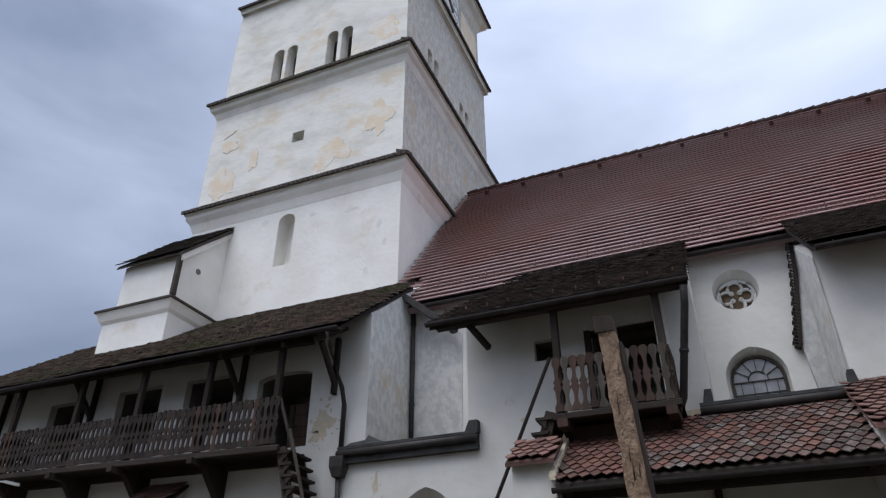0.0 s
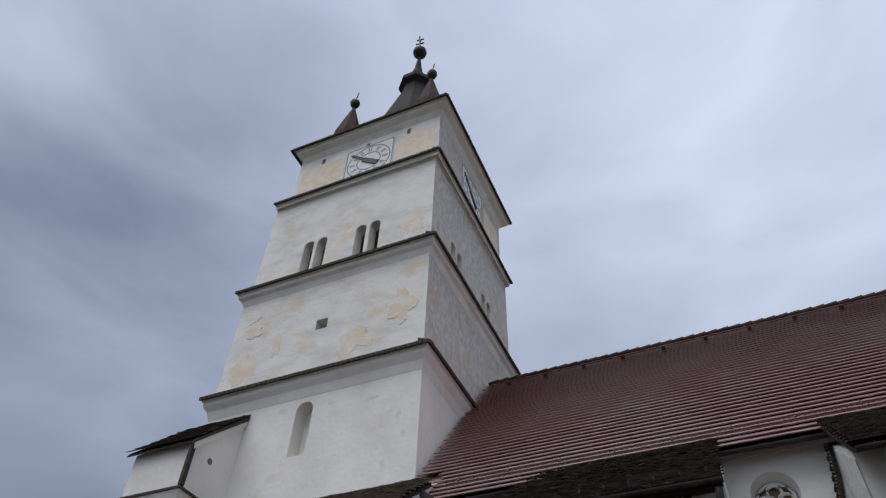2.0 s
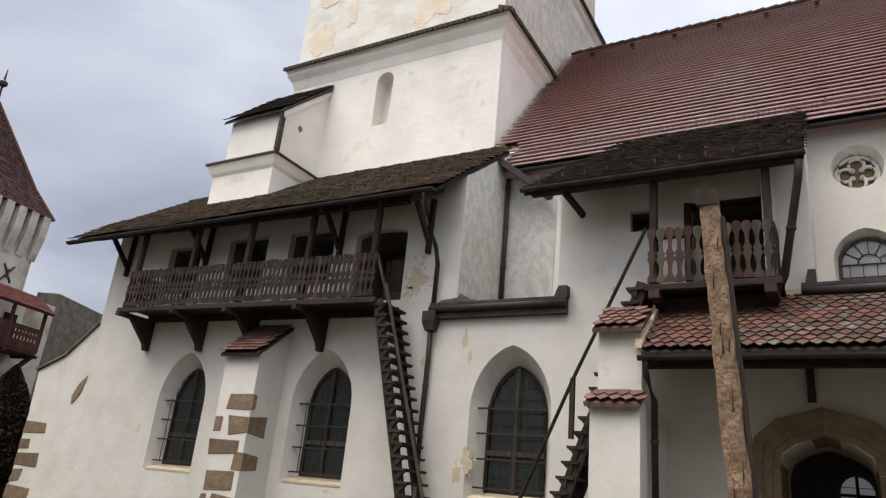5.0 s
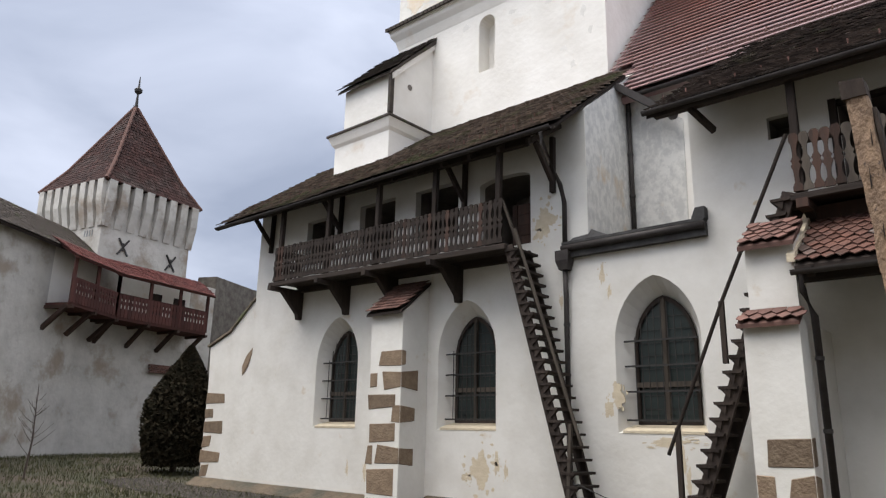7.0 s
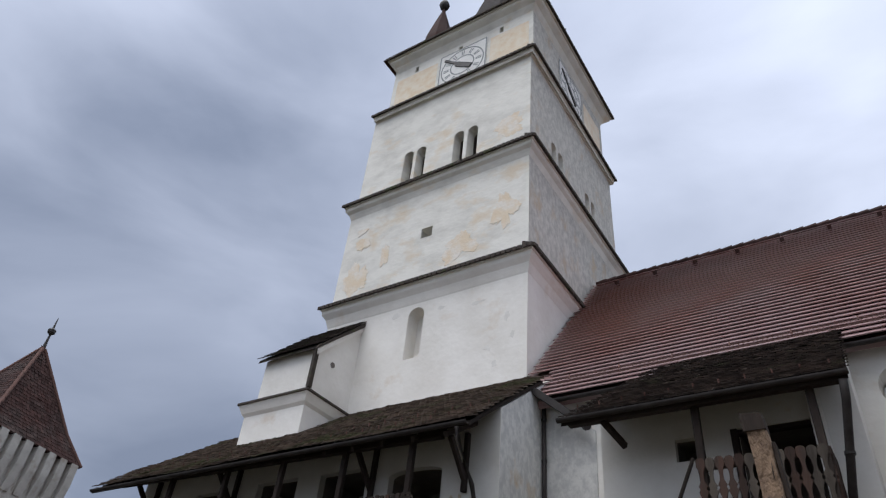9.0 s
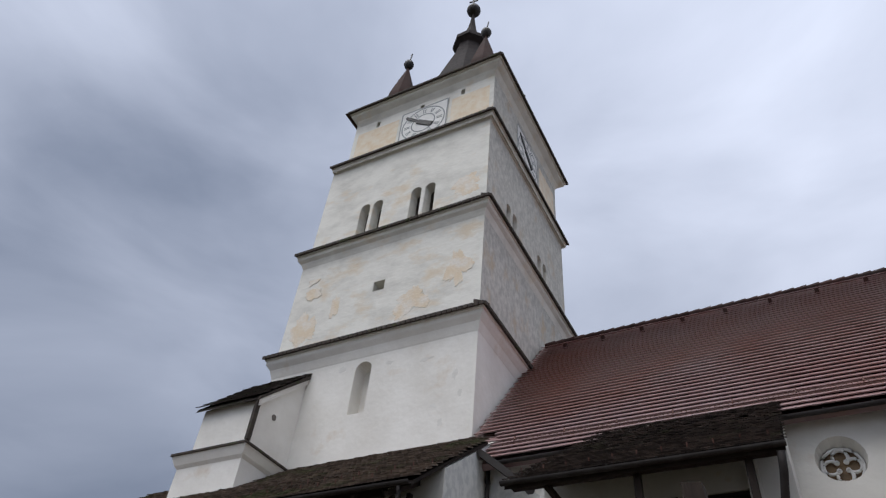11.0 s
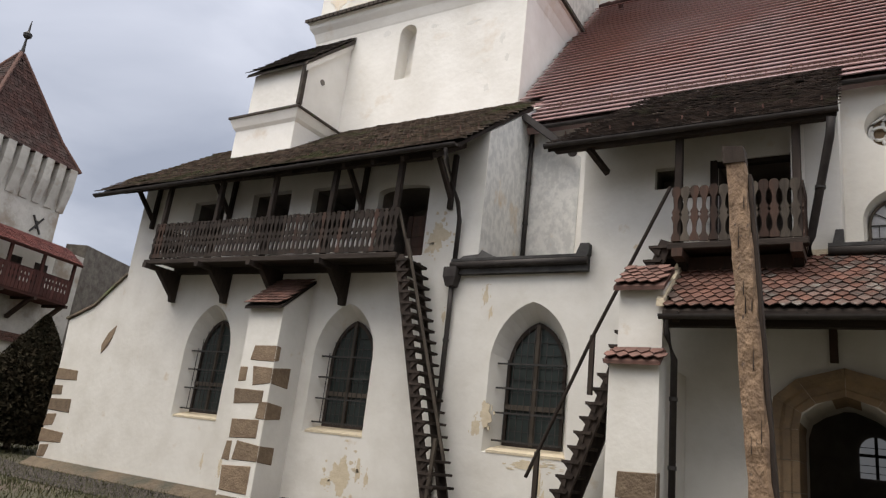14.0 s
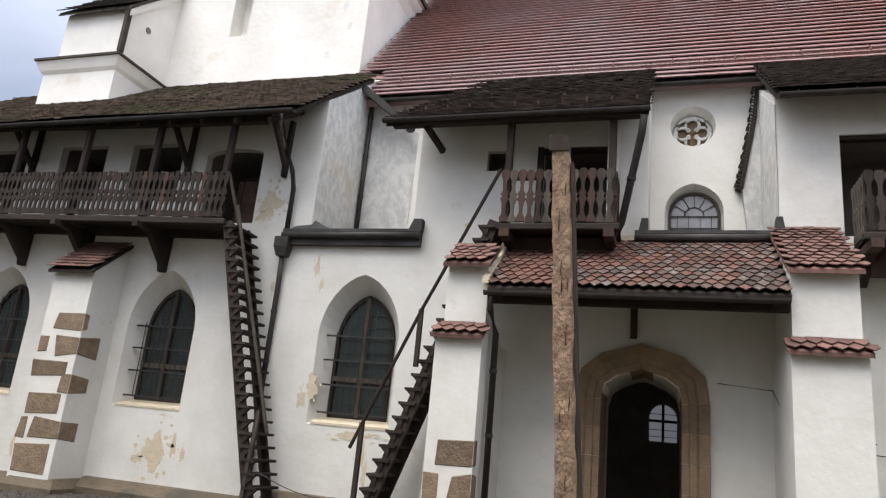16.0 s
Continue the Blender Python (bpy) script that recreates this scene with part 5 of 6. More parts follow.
pw = porch_pier(-3.56, -2.84, 11.85, "porch_pier", "whitewashed porch pier with tiled caps and brown quoins")
for k, (xa, xb, back, z, h) in enumerate(((-3.42, -2.808, 0.2, 1.28, 0.42), (-3.62, -3.34, 0.2, 0.72, 0.46), (-3.18, -2.808, 0.3, 0.70, 0.50), (-3.60, -2.808, 0.2, 0.10, 0.54))):
    quoin(pw, xa, xb, 11.108, 11.12 + back, z, h, 80 + k)
porch_pier(1.82, 2.74, 12.99, "porch_pier", "whitewashed porch pier with red tiled caps beside the doorway")
cap_tiles(bt, -13.07, -11.83, 11.92, 4.54, 13.0, 5.42, M_TILE_CAP, pointed=0.15)

pr = thing("roof_porch", (-0.5, 11.1, 4.2), "orange-red pointed tile porch roof with mossy patches", "roof", kind="structure")
v, n, L = slope(11.12, 4.22, 13.0, 5.58)
part("deck", Shape().prism([(11.12, 4.10), (13.0, 5.46), (13.0, 5.57), (11.12, 4.21)], "x", -2.80, 1.80), M_WOODX, pr)
part("verge", Shape().prism([(11.2, 4.3), (13.0, 5.6), (13.0, 5.76), (11.2, 4.42)], "x", -2.92, -2.80), M_PEEL, pr, "crumbling mortar verge")
part("mortar", Shape().beam((-2.7, 12.96, 5.58), (1.9, 12.96, 5.60), 0.16, 0.14), M_PEEL, pr, "rough mortar joint")
for x in (-2.6, -0.4, 1.6):
    part("rafter", Shape().beam((x, 11.15, 4.08), (x, 13.0, 5.40), 0.1, 0.12, (1, 0, 0)), M_WOODX, pr)
part("front_plate", Shape().box(-2.8, 1.8, 11.3, 11.46, 4.0, 4.14), M_WOODX, pr)
part("wall_strut", Shape().beam((-0.5, 12.95, 3.75), (-0.5, 12.9, 4.9), 0.12, 0.12, (1, 0, 0)), M_REDWOOD, pr)
cap_tiles(pr, -2.80, 1.80, 11.08, 4.22, 13.0, 5.58, M_TILE_RED, tw=0.185, step=0.165, tl=0.38, pointed=0.80, other=M_TILE_LICHEN,
          share=lambda q: min(0.9, max(0.04, 0.50 + 0.30 * (q[0] + 0.2) + 0.5 * noise.noise((q[0] * 1.2, q[1] * 1.2, 1.0)))))

# portal
po = thing("door_1", (-0.36, 12.95, 0), "open pointed doorway in moulded ochre sandstone", "doorway", kind="structure")


def jamb_outline(grow):
    h = 0.70 + grow
    return [(-0.36 - h, -0.3), (-0.36 - h, 2.66), (-0.36 - h * 0.93, 2.94 + grow * 0.5), (-0.36 - h * 0.62, 3.10 + grow * 0.85), (-0.36, 3.24 + grow),
            (-0.36 + h * 0.62, 3.10 + grow * 0.85), (-0.36 + h * 0.93, 2.94 + grow * 0.5), (-0.36 + h, 2.66), (-0.36 + h, -0.3)]


def strip(a, b, i, gap=0.012):
    """One stone of the surround, between outline points i and i + 1, moulded in three steps."""
    rings = []
    for k in (0, 1):
        ring = []
        for grow, y in ((-0.015, 14.4), (-0.015, 12.985), (0.09, 12.97), (0.11, 12.93), (0.22, 12.92), (0.26, 12.86), (0.42, 12.86), (0.44, 13.02), (0.10, 14.4)):
            o = jamb_outline(grow)
            p, q = Vector((o[i][0], o[i][1])), Vector((o[i + 1][0], o[i + 1][1]))
            t = a + (b - a) * k + (gap if k == 0 else -gap) / max(0.3, (q - p).length)
            m = p.lerp(q, t)
            ring.append((m.x, y, m.y))
        rings.append(ring)
    return Shape().loft(rings)


for i in range(8):
    n_cut = 6 if i in (0, 7) else 1
    for k in range(n_cut):
        part("voussoir" if n_cut == 1 else "jamb_stone", strip(k / n_cut, (k + 1) / n_cut, i, 0.004 if n_cut > 1 else 0.002), M_SAND, po)
iw = thing("window_5", (0.02, 17.15, 2.2), "small arched inner window, its barred pane glowing for daylight", "window", kind="structure")
# Faint emission in the pane stands in for daylight beyond it.
M_DAY = bpy.data.materials.new("glowing_day_pane")
M_DAY.use_nodes = True
M_DAY.node_tree.nodes["Principled BSDF"].inputs["Base Color"].default_value = (0.4, 0.4, 0.4, 1)
M_DAY.node_tree.nodes["Principled BSDF"].inputs["Emission Color"].default_value = (0.85, 0.9, 1, 1)
M_DAY.node_tree.nodes["Principled BSDF"].inputs["Emission Strength"].default_value = 0.06
part("pane", Shape().prism(arch(0.02, 0.30, 2.10, 2.60, 2.92, pointed=False), "y", 17.16, 17.19), M_DAY, iw, "pale pane that glows in place of daylight")
part("bar", Shape().box(-0.01, 0.05, 17.10, 17.16, 2.10, 2.92), M_IRON, iw)
part("bar", Shape().box(-0.28, 0.32, 17.10, 17.16, 2.52, 2.58), M_IRON, iw)
for z in (2.2, 2.35, 2.7):
    part("lead_bar", Shape().box(-0.28, 0.32, 17.12, 17.16, z, z + 0.012), M_IRON, iw)

# ---- hewn timber post in the yard ----
tp = thing("timber_post", (-0.84, 7.5, 0), "tall rough-hewn timber post with a dark weathered head", "post")
rings = []
r = random.Random(2)
for k in range(34):
    t = k / 33
    x, z = -0.82 - 0.32 * t, -0.1 + 5.10 * t
    w = 0.11 - 0.008 * t
    pts = [(-w, -w * 0.8), (-w * 0.3, -w), (w * 0.8, -w), (w, -w * 0.7), (w, w), (-w, w)]
    rings.append([(x + a + r.uniform(-0.011, 0.011), 7.5 + b + r.uniform(-0.011, 0.011), z) for a, b in pts])
part("shaft", Shape().loft(rings), M_POST, tp)
part("side_plank", Shape().beam((-0.70, 7.52, 0.0), (-1.005, 7.52, 4.85), 0.16, 0.035), M_WOOD, tp, "darker split side")
part("head", Shape().loft([[(-1.26, 7.38, 4.98), (-1.04, 7.38, 4.98), (-1.04, 7.62, 5.0), (-1.26, 7.62, 5.0)], [(-1.27, 7.37, 5.18), (-1.06, 7.37, 5.16), (-1.06, 7.63, 5.2), (-1.27, 7.63, 5.2)]]), M_WOOD, tp, "dark weathered post head")
for k in range(10):
    z = r.uniform(0.6, 4.9)
    x = -0.82 - 0.32 * (z + 0.1) / 5.1 + r.uniform(-0.06, 0.06)
    part("crack", Shape().loft([[(x - 0.003, 7.384, z), (x + 0.004, 7.384, z + 0.03), (x + 0.003, 7.384, z + r.uniform(0.1, 0.3)), (x - 0.004, 7.384, z + 0.08)], [(x - 0.006, 7.40, z), (x + 0.008, 7.40, z + 0.03), (x + 0.006, 7.40, z + 0.1), (x - 0.008, 7.40, z + 0.08)]]), M_WOOD, tp)


# ---- peeled patches ----
for cx, cz, w, h, sd in ((-10.25, 0.95, 0.8, 1.0, 1), (-9.75, 1.1, 0.2, 0.55, 2), (-9.5, 0.9, 0.15, 0.4, 3), (-10.6, 0.7, 0.3, 0.3, 4), (-8.38, 6.4, 0.65, 0.8, 5), (-8.55, 6.1, 0.35, 0.3, 6),
                         (-13.6, 0.9, 0.35, 0.55, 7), (-14.0, 0.65, 0.25, 0.5, 8), (-13.35, 1.15, 0.16, 0.8, 9), (-14.7, 0.75, 0.1, 0.5, 10), (-7.0, 5.0, 0.16, 0.6, 11), (-6.85, 4.6, 0.1, 0.3, 12),
                         (-5.5, 1.25, 0.14, 0.6, 13), (-6.95, 2.2, 0.25, 0.4, 14), (-3.8, 5.9, 0.12, 0.12, 15), (-8.0, 4.5, 0.12, 0.3, 16), (-5.7, 1.60, 1.0, 0.20, 31),
                         (-6.75, 2.5, 0.30, 0.6, 32), (-5.4, 0.9, 0.10, 0.7, 34)):
    flake, fr_ = patch(cx, cz, w, h, sd, n=100), random.Random(sd)
    for k in range(4 + int(14 * w)):
        fa, fd = fr_.uniform(0, 6.28), fr_.uniform(0.42, 0.72)
        bit = patch(cx + w * fd * math.cos(fa), cz + h * fd * math.sin(fa), w * fr_.uniform(0.06, 0.22), h * fr_.uniform(0.05, 0.2), sd + 50 * k, n=14, proud=0.003 + 0.0002 * k)
        flake.add(bit.v, bit.f)
    solid("peeled_patch", flake, M_PEEL, "ochre patch where the whitewash has peeled", "patch", "structure", "peeled patches")


# ---- ring wall, defence tower and its gallery ----
def ring_wall(name, pts, top0, top1, mat, label, thick=1.2):
    s = Shape()
    for (xa, ya), (xb, yb) in zip(pts, pts[1:]):
        d = Vector((xb - xa, yb - ya, 0)).normalized()
        o = Vector((d.y, -d.x, 0)) * thick
        if o.dot(Vector((-xa, -ya, 0))) > 0:
            o = -o
        a, b = Vector((xa, ya, -1)), Vector((xb, yb, -1))
        s.loft([[a, b, b + o, a + o], [Vector((*p.xy, t)) for p, t in ((a, top0), (b, top1), (b + o, top1), (a + o, top0))]])
    return solid(name, s, mat, label, "wall", "structure")


# Its first two stretches run unseen behind the camera, moved in to cut skylight.
ring_wall("wall_ring_1", [(-8, -6.5), (-18, -3.5), (-26.5, 2.5), (-30.2, 8.4), (-33.7, 13.2)], 9.2, 9.2, M_RUBBLE, "tall grey rendered ring wall with stains")
ring_wall("wall_ring_2", [(-33.7, 13.2), (-35.1, 20.6)], 9.2, 9.2, M_RUBBLE, "ring wall below the defence tower, render falling off")
ring_wall("wall_ring_3", [(-35.1, 20.6), (-36.9, 24.5)], 9.9, 9.9, M_ROUGH, "bare rubble ring wall beyond the tower")
ring_wall("wall_ring_4", [(-36.9, 24.5), (-35.5, 33), (-29, 42)], 9.9, 9.9, M_ROUGH, "bare rubble ring wall behind the church")
# Unseen from the camera; placed and sized to keep low skylight off the church.
ring_wall("wall_ring_5", [(-8, -6.5), (8, -7), (22, -3), (30, 8), (30, 26), (18, 40), (0, 46), (-29, 42)], 11.5, 11.5, M_RUBBLE, "unseen grey rendered ring wall round the yard, added to block low skylight")
wr = thing("roof_ring_wall", (-30.5, 8.4, 9.7), "dark tiled pent roof along the ring wall", "roof", kind="structure")
pa = [(-18, -3.5), (-26.5, 2.5), (-30.2, 8.4), (-33.9, 13.6)]
for (xa, ya), (xb, yb) in zip(pa, pa[1:]):
    d = Vector((xb - xa, yb - ya, 0))
    LL = d.length
    d /= LL
    inw = Vector((d.y, -d.x, 0))
    if inw.dot(Vector((-xa, -ya, 0))) < 0:
        inw = -inw
    vv = (-inw * 0.80 + Vector((0, 0, 0.60))).normalized()
    nn = d.cross(vv)
    nn = nn if nn.z > 0 else -nn
    p0 = Vector((xa, ya, 9.08)) + inw * 0.5
    part("deck", Shape().loft([[p0, p0 + vv * 3, p0 + vv * 3 - nn * 0.12, p0 - nn * 0.12], [q + d * (LL + 0.2) for q in (p0, p0 + vv * 3, p0 + vv * 3 - nn * 0.12, p0 - nn * 0.12)]]), M_WOODX, wr)
    tiles("tile", wr, M_COPING, grid_spots(p0, d, vv, LL + 0.2, 3.0, 0.19, 0.17), d, vv, nn, 0.19, 0.36, pointed=0.15)

NEAR, RIGHT, LEFT = Vector((-33.5, 13.25, 0)), Vector((-34.7, 19.0, 0)), Vector((-38.85, 12.1, 0))
EU, EV = (RIGHT - NEAR), (LEFT - NEAR)
FAR = NEAR + EU + EV
dt = thing("defence_tower", NEAR + (EU + EV) / 2, "square whitewashed defence tower with machicolations and a steep tiled pyramid roof", "tower")
lu, lv = EU.normalized(), EV.normalized()
cn = [NEAR + lu * 0.3 + lv * 0.3, RIGHT - lu * 0.3 + lv * 0.3, FAR - lu * 0.3 - lv * 0.3, LEFT + lu * 0.3 - lv * 0.3]


def ring_at(z, grow=0.0):
    mid = NEAR + (EU + EV) / 2
    return [Vector((*(p + (p - mid).normalized() * grow).xy, z)) for p in cn]


part("wall", Shape().loft([ring_at(-1, 0.12), ring_at(10.6, 0.0), ring_at(13.35, 0.0)]), M_RUBBLE, dt)
TOP, APEX = 13.25, 18.75
apex = NEAR + (EU + EV) / 2
roof = part("roof", Shape().loft([[Vector((*p.xy, TOP)) for p in (NEAR, RIGHT, FAR, LEFT)], [Vector((*(p.lerp(apex, 0.30)).xy, TOP + 1.35)) for p in (NEAR, RIGHT, FAR, LEFT)], [Vector((*(p.lerp(apex, 0.985)).xy, APEX)) for p in (NEAR, RIGHT, FAR, LEFT)]]), M_TILE_FAR, dt, "steep red-brown tiled pyramid roof")
for c0, c1 in ((NEAR, RIGHT), (LEFT, NEAR)):
    spots, uu = [], (c1 - c0).normalized()
    for seg, (f0, z0, f1, z1) in enumerate(((0.0, TOP, 0.30, TOP + 1.35), (0.30, TOP + 1.35, 0.985, APEX))):
        spots = []
        a0, b0, a1, b1 = (Vector((*p.lerp(apex, f).xy, z)) for p, f, z in ((c0, f0, z0), (c1, f0, z0), (c0, f1, z1), (c1, f1, z1)))
        up = ((a1 + b1) / 2 - (a0 + b0) / 2)
        rows_n = int(up.length / 0.20)
        for k in range(rows_n):
            t = k / rows_n
            p, q = a0.lerp(a1, t), b0.lerp(b1, t)
            m = int((q - p).length / 0.22)
            spots += [tuple(p.lerp(q, (j + (0.25 if k % 2 else 0.75)) / max(1, m))) for j in range(m)]
        vv = up.normalized()
        nn = uu.cross(vv)
        nn = nn if nn.z > 0 else -nn
        tiles("tile", roof, M_TILE_FAR, spots, uu, vv, nn, 0.22, 0.38, pointed=0.2)
for c0 in (NEAR, RIGHT, LEFT):
    part("hip_tiles", Shape().tube([Vector((*c0.xy, TOP + 0.04)), Vector((*c0.lerp(apex, 0.30).xy, TOP + 1.43)), Vector((*c0.lerp(apex, 0.98).xy, APEX + 0.05))], 0.10, 8), M_TILE_CAP, roof, "row of lighter hip tiles")
fin = part("finial", Shape().lathe(apex.x, apex.y, [(0.12, APEX - 0.15), (0.07, APEX + 0.5), (0.05, APEX + 0.9), (0.2, APEX + 1.05), (0.22, APEX + 1.2), (0.06, APEX + 1.35), (0.02, APEX + 2.0)], 10), M_IRON, dt)
for c0, c1, out in ((NEAR, RIGHT, -lv), (LEFT, NEAR, -lu)):
    n_m = 8
    along = (c1 - c0)
    for k in range(n_m):
        p = c0 + along * ((k + 0.55) / (n_m + 0.1))
        hw = along.normalized() * 0.21
        s = Shape()
        inner = -out * 0.05
        s.loft([[Vector((*q.xy, 11.0)) for q in (p - hw - out * 0.33, p + hw - out * 0.33, p + hw - out * 0.24, p - hw - out * 0.24)],
                [Vector((*q.xy, 12.2)) for q in (p - hw - out * 0.33, p + hw - out * 0.33, p + hw + out * 0.02, p - hw + out * 0.02)],
                [Vector((*q.xy, 13.3)) for q in (p - hw - out * 0.33, p + hw - out * 0.33, p + hw + out * 0.05, p - hw + out * 0.05)]])
        part("machicolation", s, M_RUBBLE, dt)
for f, z in ((0.27, 10.2), (0.76, 10.0)):
    p = NEAR + EU * f - lv * -0.26
    s = Shape()
    for a in (55, 125, 90):
        dd = lu * math.cos(radians(a)) + Vector((0, 0, math.sin(radians(a))))
        ln = 0.5 if a != 90 else 0.2
        s.beam(Vector((*p.xy, z)) - dd * ln, Vector((*p.xy, z)) + dd * ln, 0.07, 0.07, (lu.y, -lu.x, 0))
    part("wall_anchor", s, M_IRON, dt)
# year figures and marks on the old tower are left as plain bars
for k in range(4):
    p = NEAR + EV * (0.17 + 0.035 * k) + lu * 0.285
    part("painted_mark", Shape().beam(Vector((*p.xy, 10.55)), Vector((*p.xy, 10.85)), 0.05, 0.03, tuple(lv)), M_DIAL, dt)

gv = thing("covered_gallery", NEAR + Vector((1.0, 2, 6.9)), "red-brown wooden covered gallery with tiled roof on the ring wall", "gallery")
gm = board_mesh("board", M_RAILRED, 0.17, 1.05, ((0.5, 0.04, 0.12), (0.8, 0.035, 0.08)))


def gallery_run(F0, F1, wide, posts):
    """One straight run: its front line from F0 to F1 at floor height; the floor, railing, posts, props and pent roof."""
    flat = (Vector((*F1.xy, 0)) - Vector((*F0.xy, 0)))
    run = flat.length
    along = flat / run
    out = Vector((along.y, -along.x, 0))
    out = out if out.x > 0 else -out
    step = (F1 - F0) / run
    up = Vector((0, 0, 1))
    back = -out * wide
    part("floor", Shape().loft([[F0 - up * 0.13, F1 - up * 0.13, F1 + back - up * 0.13, F0 + back - up * 0.13], [F0, F1, F1 + back, F0 + back]]), M_RAILRED, gv)
    for z, h in ((-0.04, 0.18), (1.05, 0.10)):
        part("rail", Shape().beam(F0 + up * z, F1 + up * z, 0.1, h, tuple(out)), M_RAILRED, gv)
    for i in range(int(run / 0.185)):
        piece("board", gm, F0 + step * (0.1 + 0.185 * i) + out * 0.06, gv, (0, 0, math.atan2(along.y, along.x)))
    for k in range(posts):
        p = F0 + (F1 - F0) * (k / (posts - 1))
        part("post", Shape().beam(p, p + up * 2.0, 0.13, 0.13, (1, 0, 0)), M_RAILRED, gv)
        part("bracket", Shape().beam(p - out * 0.1 - up * 0.1, p + back - up * 1.1, 0.17, 0.17, tuple(along)), M_REDWOOD, gv)
        part("joist", Shape().beam(p + out * 0.15 - up * 0.18, p + back - up * 0.18, 0.14, 0.14, tuple(along)), M_REDWOOD, gv)
    part("back_wall", Shape().loft([[q + back + o for q, o in ((F0, -out * 0.1), (F1, -out * 0.1), (F1, out * 0.02), (F0, out * 0.02))], [q + back + o + up * 2.5 for q, o in ((F0, -out * 0.1), (F1, -out * 0.1), (F1, out * 0.02), (F0, out * 0.02))]]), M_PLASTER, gv, "white plaster back wall")
    # No holes are cut: dark slabs stand in for the shade in the openings.
    for f in ((0.52, 0.80) if run > 4 else ()):
        p = F0 + (F1 - F0) * f + back
        part("opening", Shape().loft([[p + q + up * z for q in (out * 0.03, along * 0.7 + out * 0.03, along * 0.7 + out * 0.06, out * 0.06)] for z in (0.4, 1.75)]), M_WOOD, gv, "dark slab standing in for a shaded opening")
    vv = (-out * 0.84 + up * 0.54).normalized()
    nn = along.cross(vv)
    nn = nn if nn.z > 0 else -nn
    e0 = F0 + up * 1.92 + out * 0.3 - along * 0.25
    over = F1 - F0 + along * 0.5
    rf = part("roof", Shape().loft([[e0, e0 + vv * 1.6, e0 + vv * 1.6 - nn * 0.1, e0 - nn * 0.1], [q + over for q in (e0, e0 + vv * 1.6, e0 + vv * 1.6 - nn * 0.1, e0 - nn * 0.1)]]), M_RAILRED, gv)
    tiles("tile", rf, M_TILE_GAL, grid_spots(e0, step, vv, over.length, 1.6, 0.2, 0.17), along, vv, nn, 0.2, 0.34, pointed=0.15)
    return along, out


gallery_run(Vector((-31.0, 11.55, 6.66)), Vector((-32.4, 14.1, 6.52)), 1.25, 3)
gd, go = gallery_run(Vector((-32.4, 14.1, 6.52)), Vector((-33.15, 19.1, 6.40)), 1.5, 4)
bp = thing("bricked_patch", (-34.4, 18.6, 4.6), "exposed brick patch in the ring wall", "patch", kind="structure")
q0 = Vector((-34.3, 16.9, 4.3))
for k in range(40):
    rr_, cc_ = k // 8, k % 8
    p = q0 + gd * (0.26 * cc_ + 0.13 * (rr_ % 2)) + Vector((0, 0, 0.085 * rr_)) + go * 0.05
    part("brick", Shape().beam(p, p + gd * 0.24, 0.12, 0.07, tuple(go)), M_TILE_CAP, bp)


# ---- bush, sapling, gravel, grass ----
def bush():
    cx, cy = -25.1, 13.75
    b = thing("evergreen_bush", (cx, cy, 0.3), "dark clipped conical evergreen bush by the church corner", "bush")
    lean = (0.10, 0.18)
    part("trunk", Shape().tube([(cx, cy, 0.1), (cx + 0.1, cy + 0.2, 1.4), (cx + 0.25, cy + 0.45, 4.0)], [0.12, 0.09, 0.03], 8), M_BARK, b)
    part("core", Shape().loft([[(cx + lean[0] * z / 4.6 + q * math.cos(a), cy + lean[1] * z / 4.6 + q * math.sin(a), z) for a in (math.pi * k / 7 for k in range(14))] for q, z in ((0.7, 0.3), (1.0, 1.1), (0.95, 2.2), (0.66, 3.1), (0.3, 3.9), (0.03, 4.3))]), M_BUSH, b)
    r = np.random.default_rng(5)
    n = 19000
    t = r.random(n) ** 0.85
    a = r.random(n) * 2 * math.pi
    rad = np.interp(t, [0, 0.25, 0.5, 0.8, 1.0], [0.95, 1.36, 1.26, 0.62, 0.05]) * (0.80 + 0.20 * r.random(n) + 0.09 * np.sin(5 * a + 9 * t))
    c = np.stack([cx + lean[0] * t + rad * np.cos(a), cy + lean[1] * t + rad * np.sin(a), 0.3 + 4.35 * t], 1)
    d1, d2 = r.normal(0, 1, (n, 3)), r.normal(0, 1, (n, 3))
    d1 /= np.linalg.norm(d1, axis=1, keepdims=True)
    d2 /= np.linalg.norm(d2, axis=1, keepdims=True)
    v = np.stack([c - d1 * 0.09, c + d2 * 0.05, c + d1 * 0.11, c - d2 * 0.05], 1).reshape(-1, 3)
    me = bpy.data.meshes.new("foliage")
    me.from_pydata(v.tolist(), [], [(4 * i, 4 * i + 1, 4 * i + 2, 4 * i + 3) for i in range(n)])
    me.materials.append(M_BUSH)
    f = new("foliage", me)
    f.parent = b
    f.location = -base_of(b)


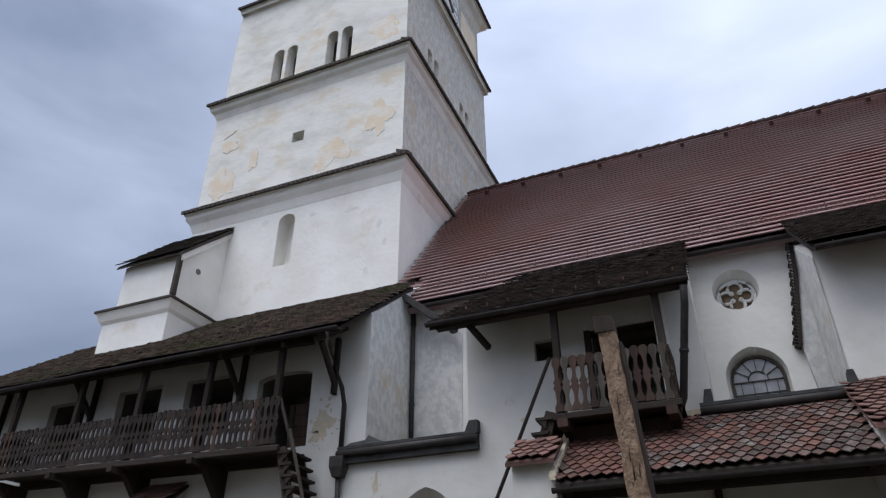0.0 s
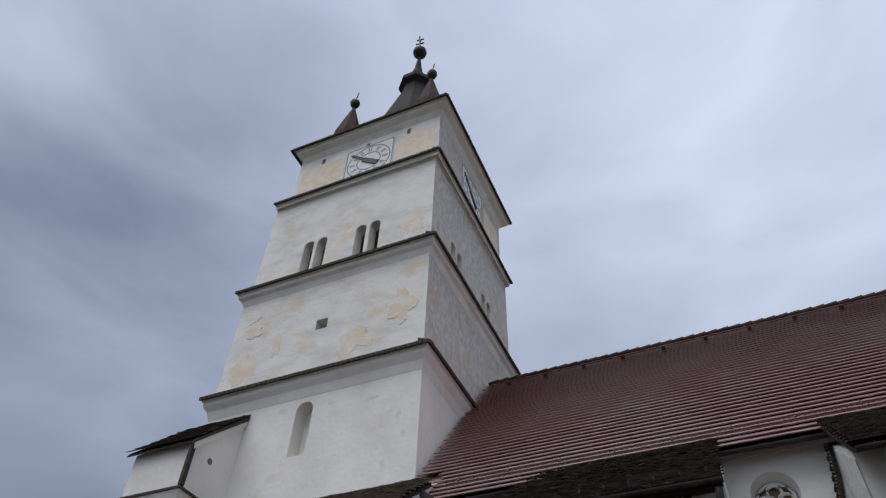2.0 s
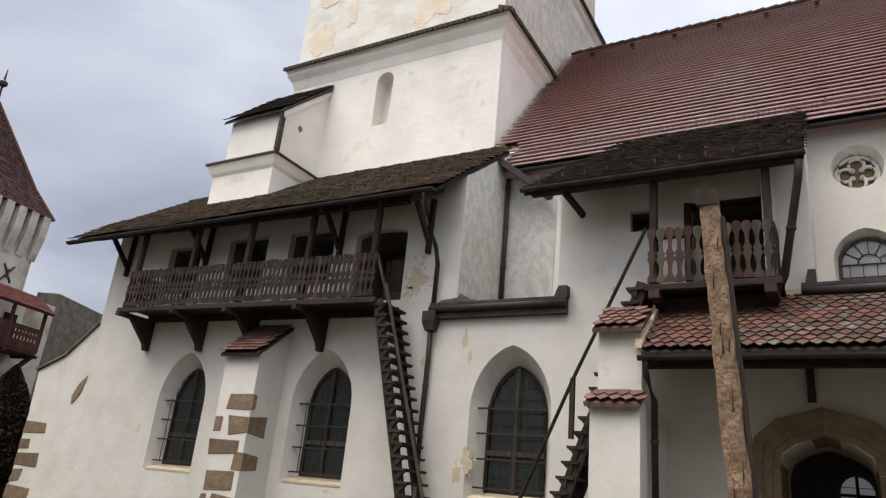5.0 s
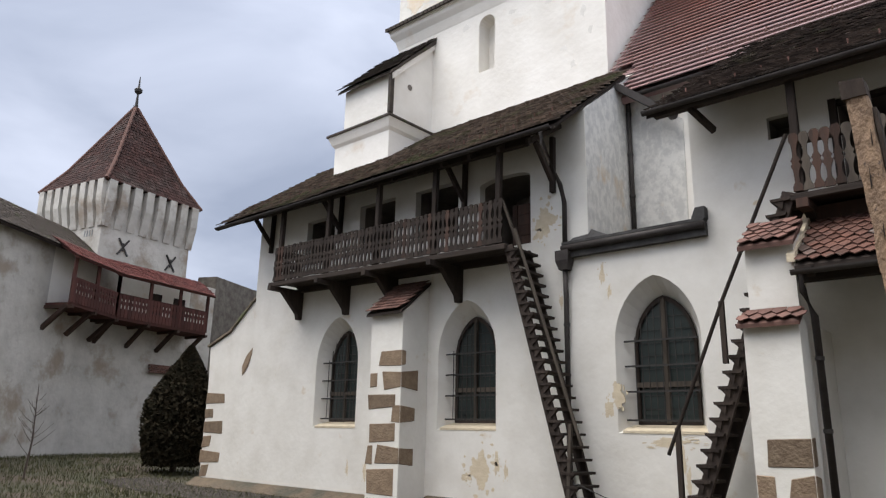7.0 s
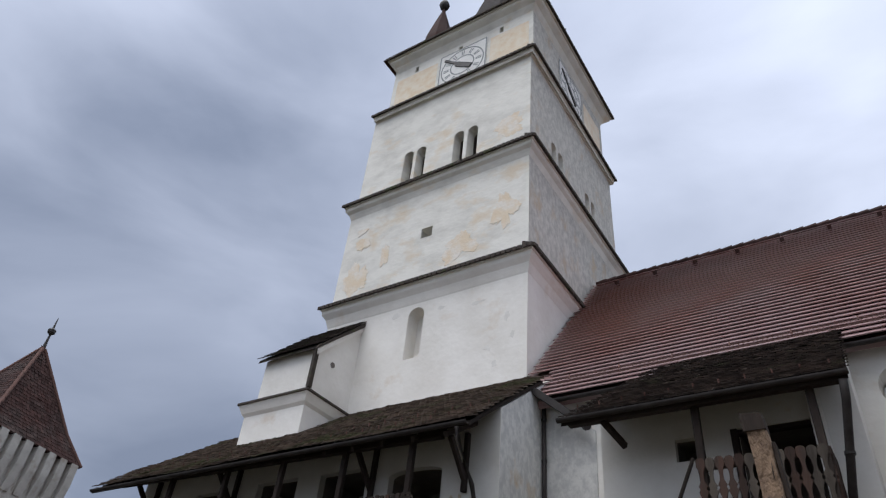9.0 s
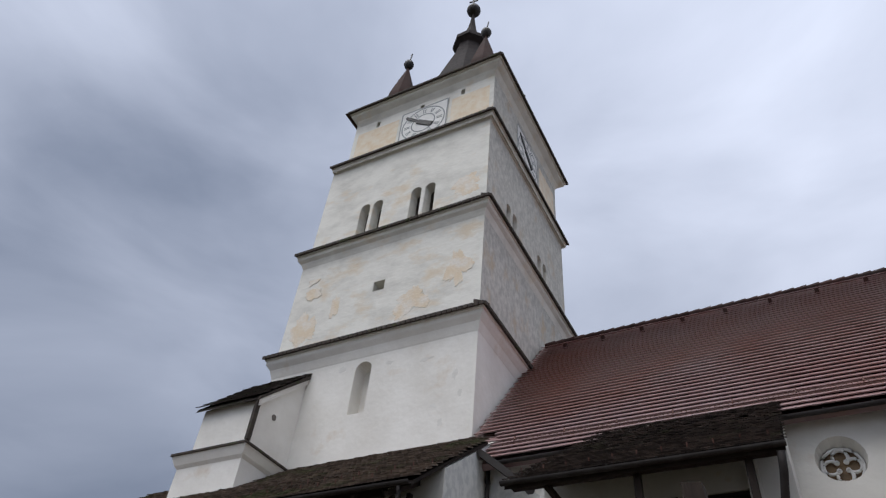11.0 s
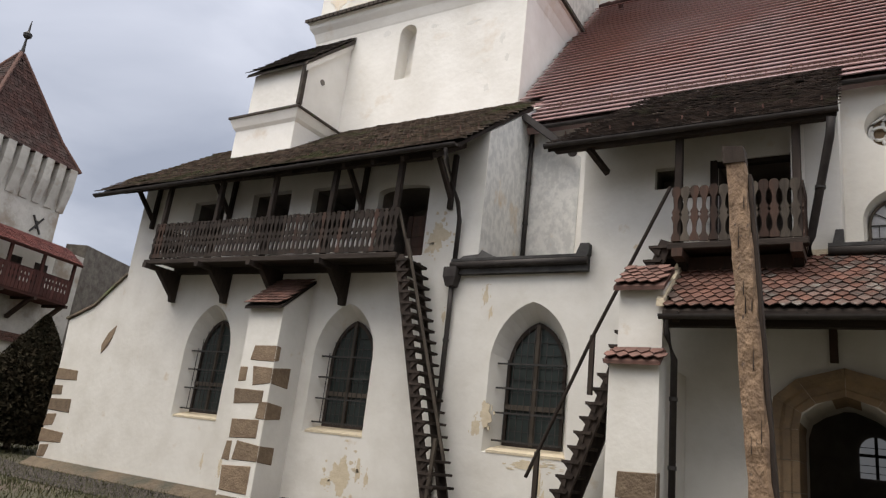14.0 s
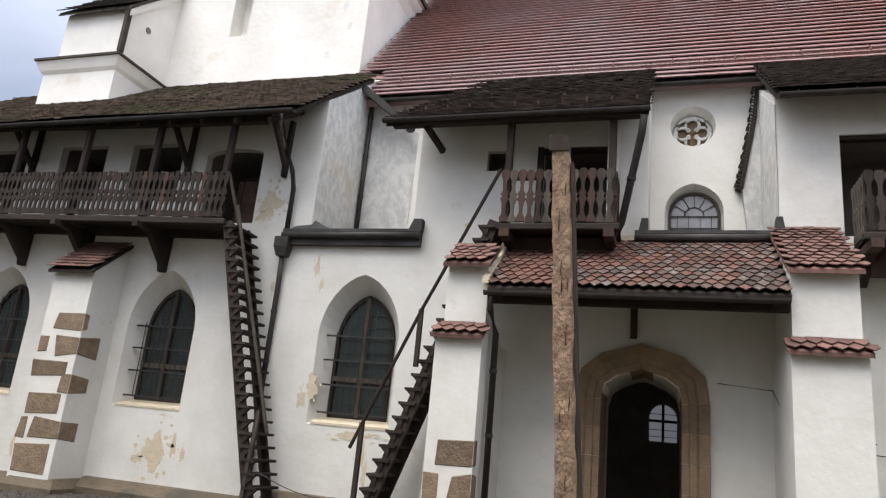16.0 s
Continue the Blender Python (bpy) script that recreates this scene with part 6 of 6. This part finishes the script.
bush()
sap = thing("sapling", (-24.6, 8.6, 0.3), "thin leafless sapling with fine twigs on the lawn", "tree")
part("trunk", Shape().tube([(-24.6, 8.6, 0.0), (-24.5, 8.65, 1.2), (-24.55, 8.6, 2.9)], [0.035, 0.025, 0.006], 6), M_BARK, sap)
r = random.Random(3)
for k in range(22):
    z = r.uniform(0.7, 2.6)
    a = r.uniform(0, 6.28)
    l = 0.9 * (1 - z / 3.4)
    p = Vector((-24.55, 8.62, z))
    q = p + Vector((l * math.cos(a), l * math.sin(a), l * 0.9))
    part("limb", Shape().tube([p, p.lerp(q, 0.5) + Vector((0, 0, -0.04)), q], [0.010, 0.007, 0.003], 5), M_BARK, sap)


def scatter(name, mat, count, box, size, tall, label, seed):
    r = np.random.default_rng(seed)
    x0, x1, y0, y1 = box
    x, y = r.uniform(x0, x1, count), r.uniform(y0, y1, count)
    v, f = [], []
    for i in range(count):
        z = height(x[i], y[i]) + 0.02
        a, s = r.uniform(0, 6.28), size * r.uniform(0.5, 1.4)
        ca, sa = math.cos(a) * s, math.sin(a) * s
        k = len(v)
        if tall:
            h = tall * r.uniform(0.5, 1.3)
            v += [(x[i] - ca, y[i] - sa, z - 0.03), (x[i] + ca, y[i] + sa, z - 0.03), (x[i] + r.normal(0, 0.05), y[i] + r.normal(0, 0.05), z + h)]
            f.append((k, k + 1, k + 2))
        else:
            v += [(x[i] - ca, y[i] - sa, z), (x[i] + sa, y[i] - ca, z), (x[i] + ca, y[i] + sa, z), (x[i] - sa, y[i] + ca, z), (x[i] + 0.2 * ca, y[i], z + s * r.uniform(0.5, 0.9)), (x[i] - 0.3 * sa, y[i] + 0.3 * ca, z + s * 0.6)]
            f += [(k, k + 1, k + 4), (k + 1, k + 2, k + 4), (k + 2, k + 5, k + 4), (k + 2, k + 3, k + 5), (k + 3, k, k + 5), (k, k + 4, k + 5)]
    me = bpy.data.meshes.new(name)
    me.from_pydata(v, [], f)
    me.materials.append(mat)
    return tagged(new(name, me), label, "gravel" if not tall else "grass", kind="stuff")


scatter("gravel", M_GRAVEL, 16000, (-24.0, -6.0, 10.6, 12.6), 0.045, 0, "coarse grey-brown gravel along the church foot", 1)
scatter("grass", M_BLADE, 60000, (-38, -14.0, 4, 30.0), 0.014, 0.11, "short winter grass in the churchyard", 2)
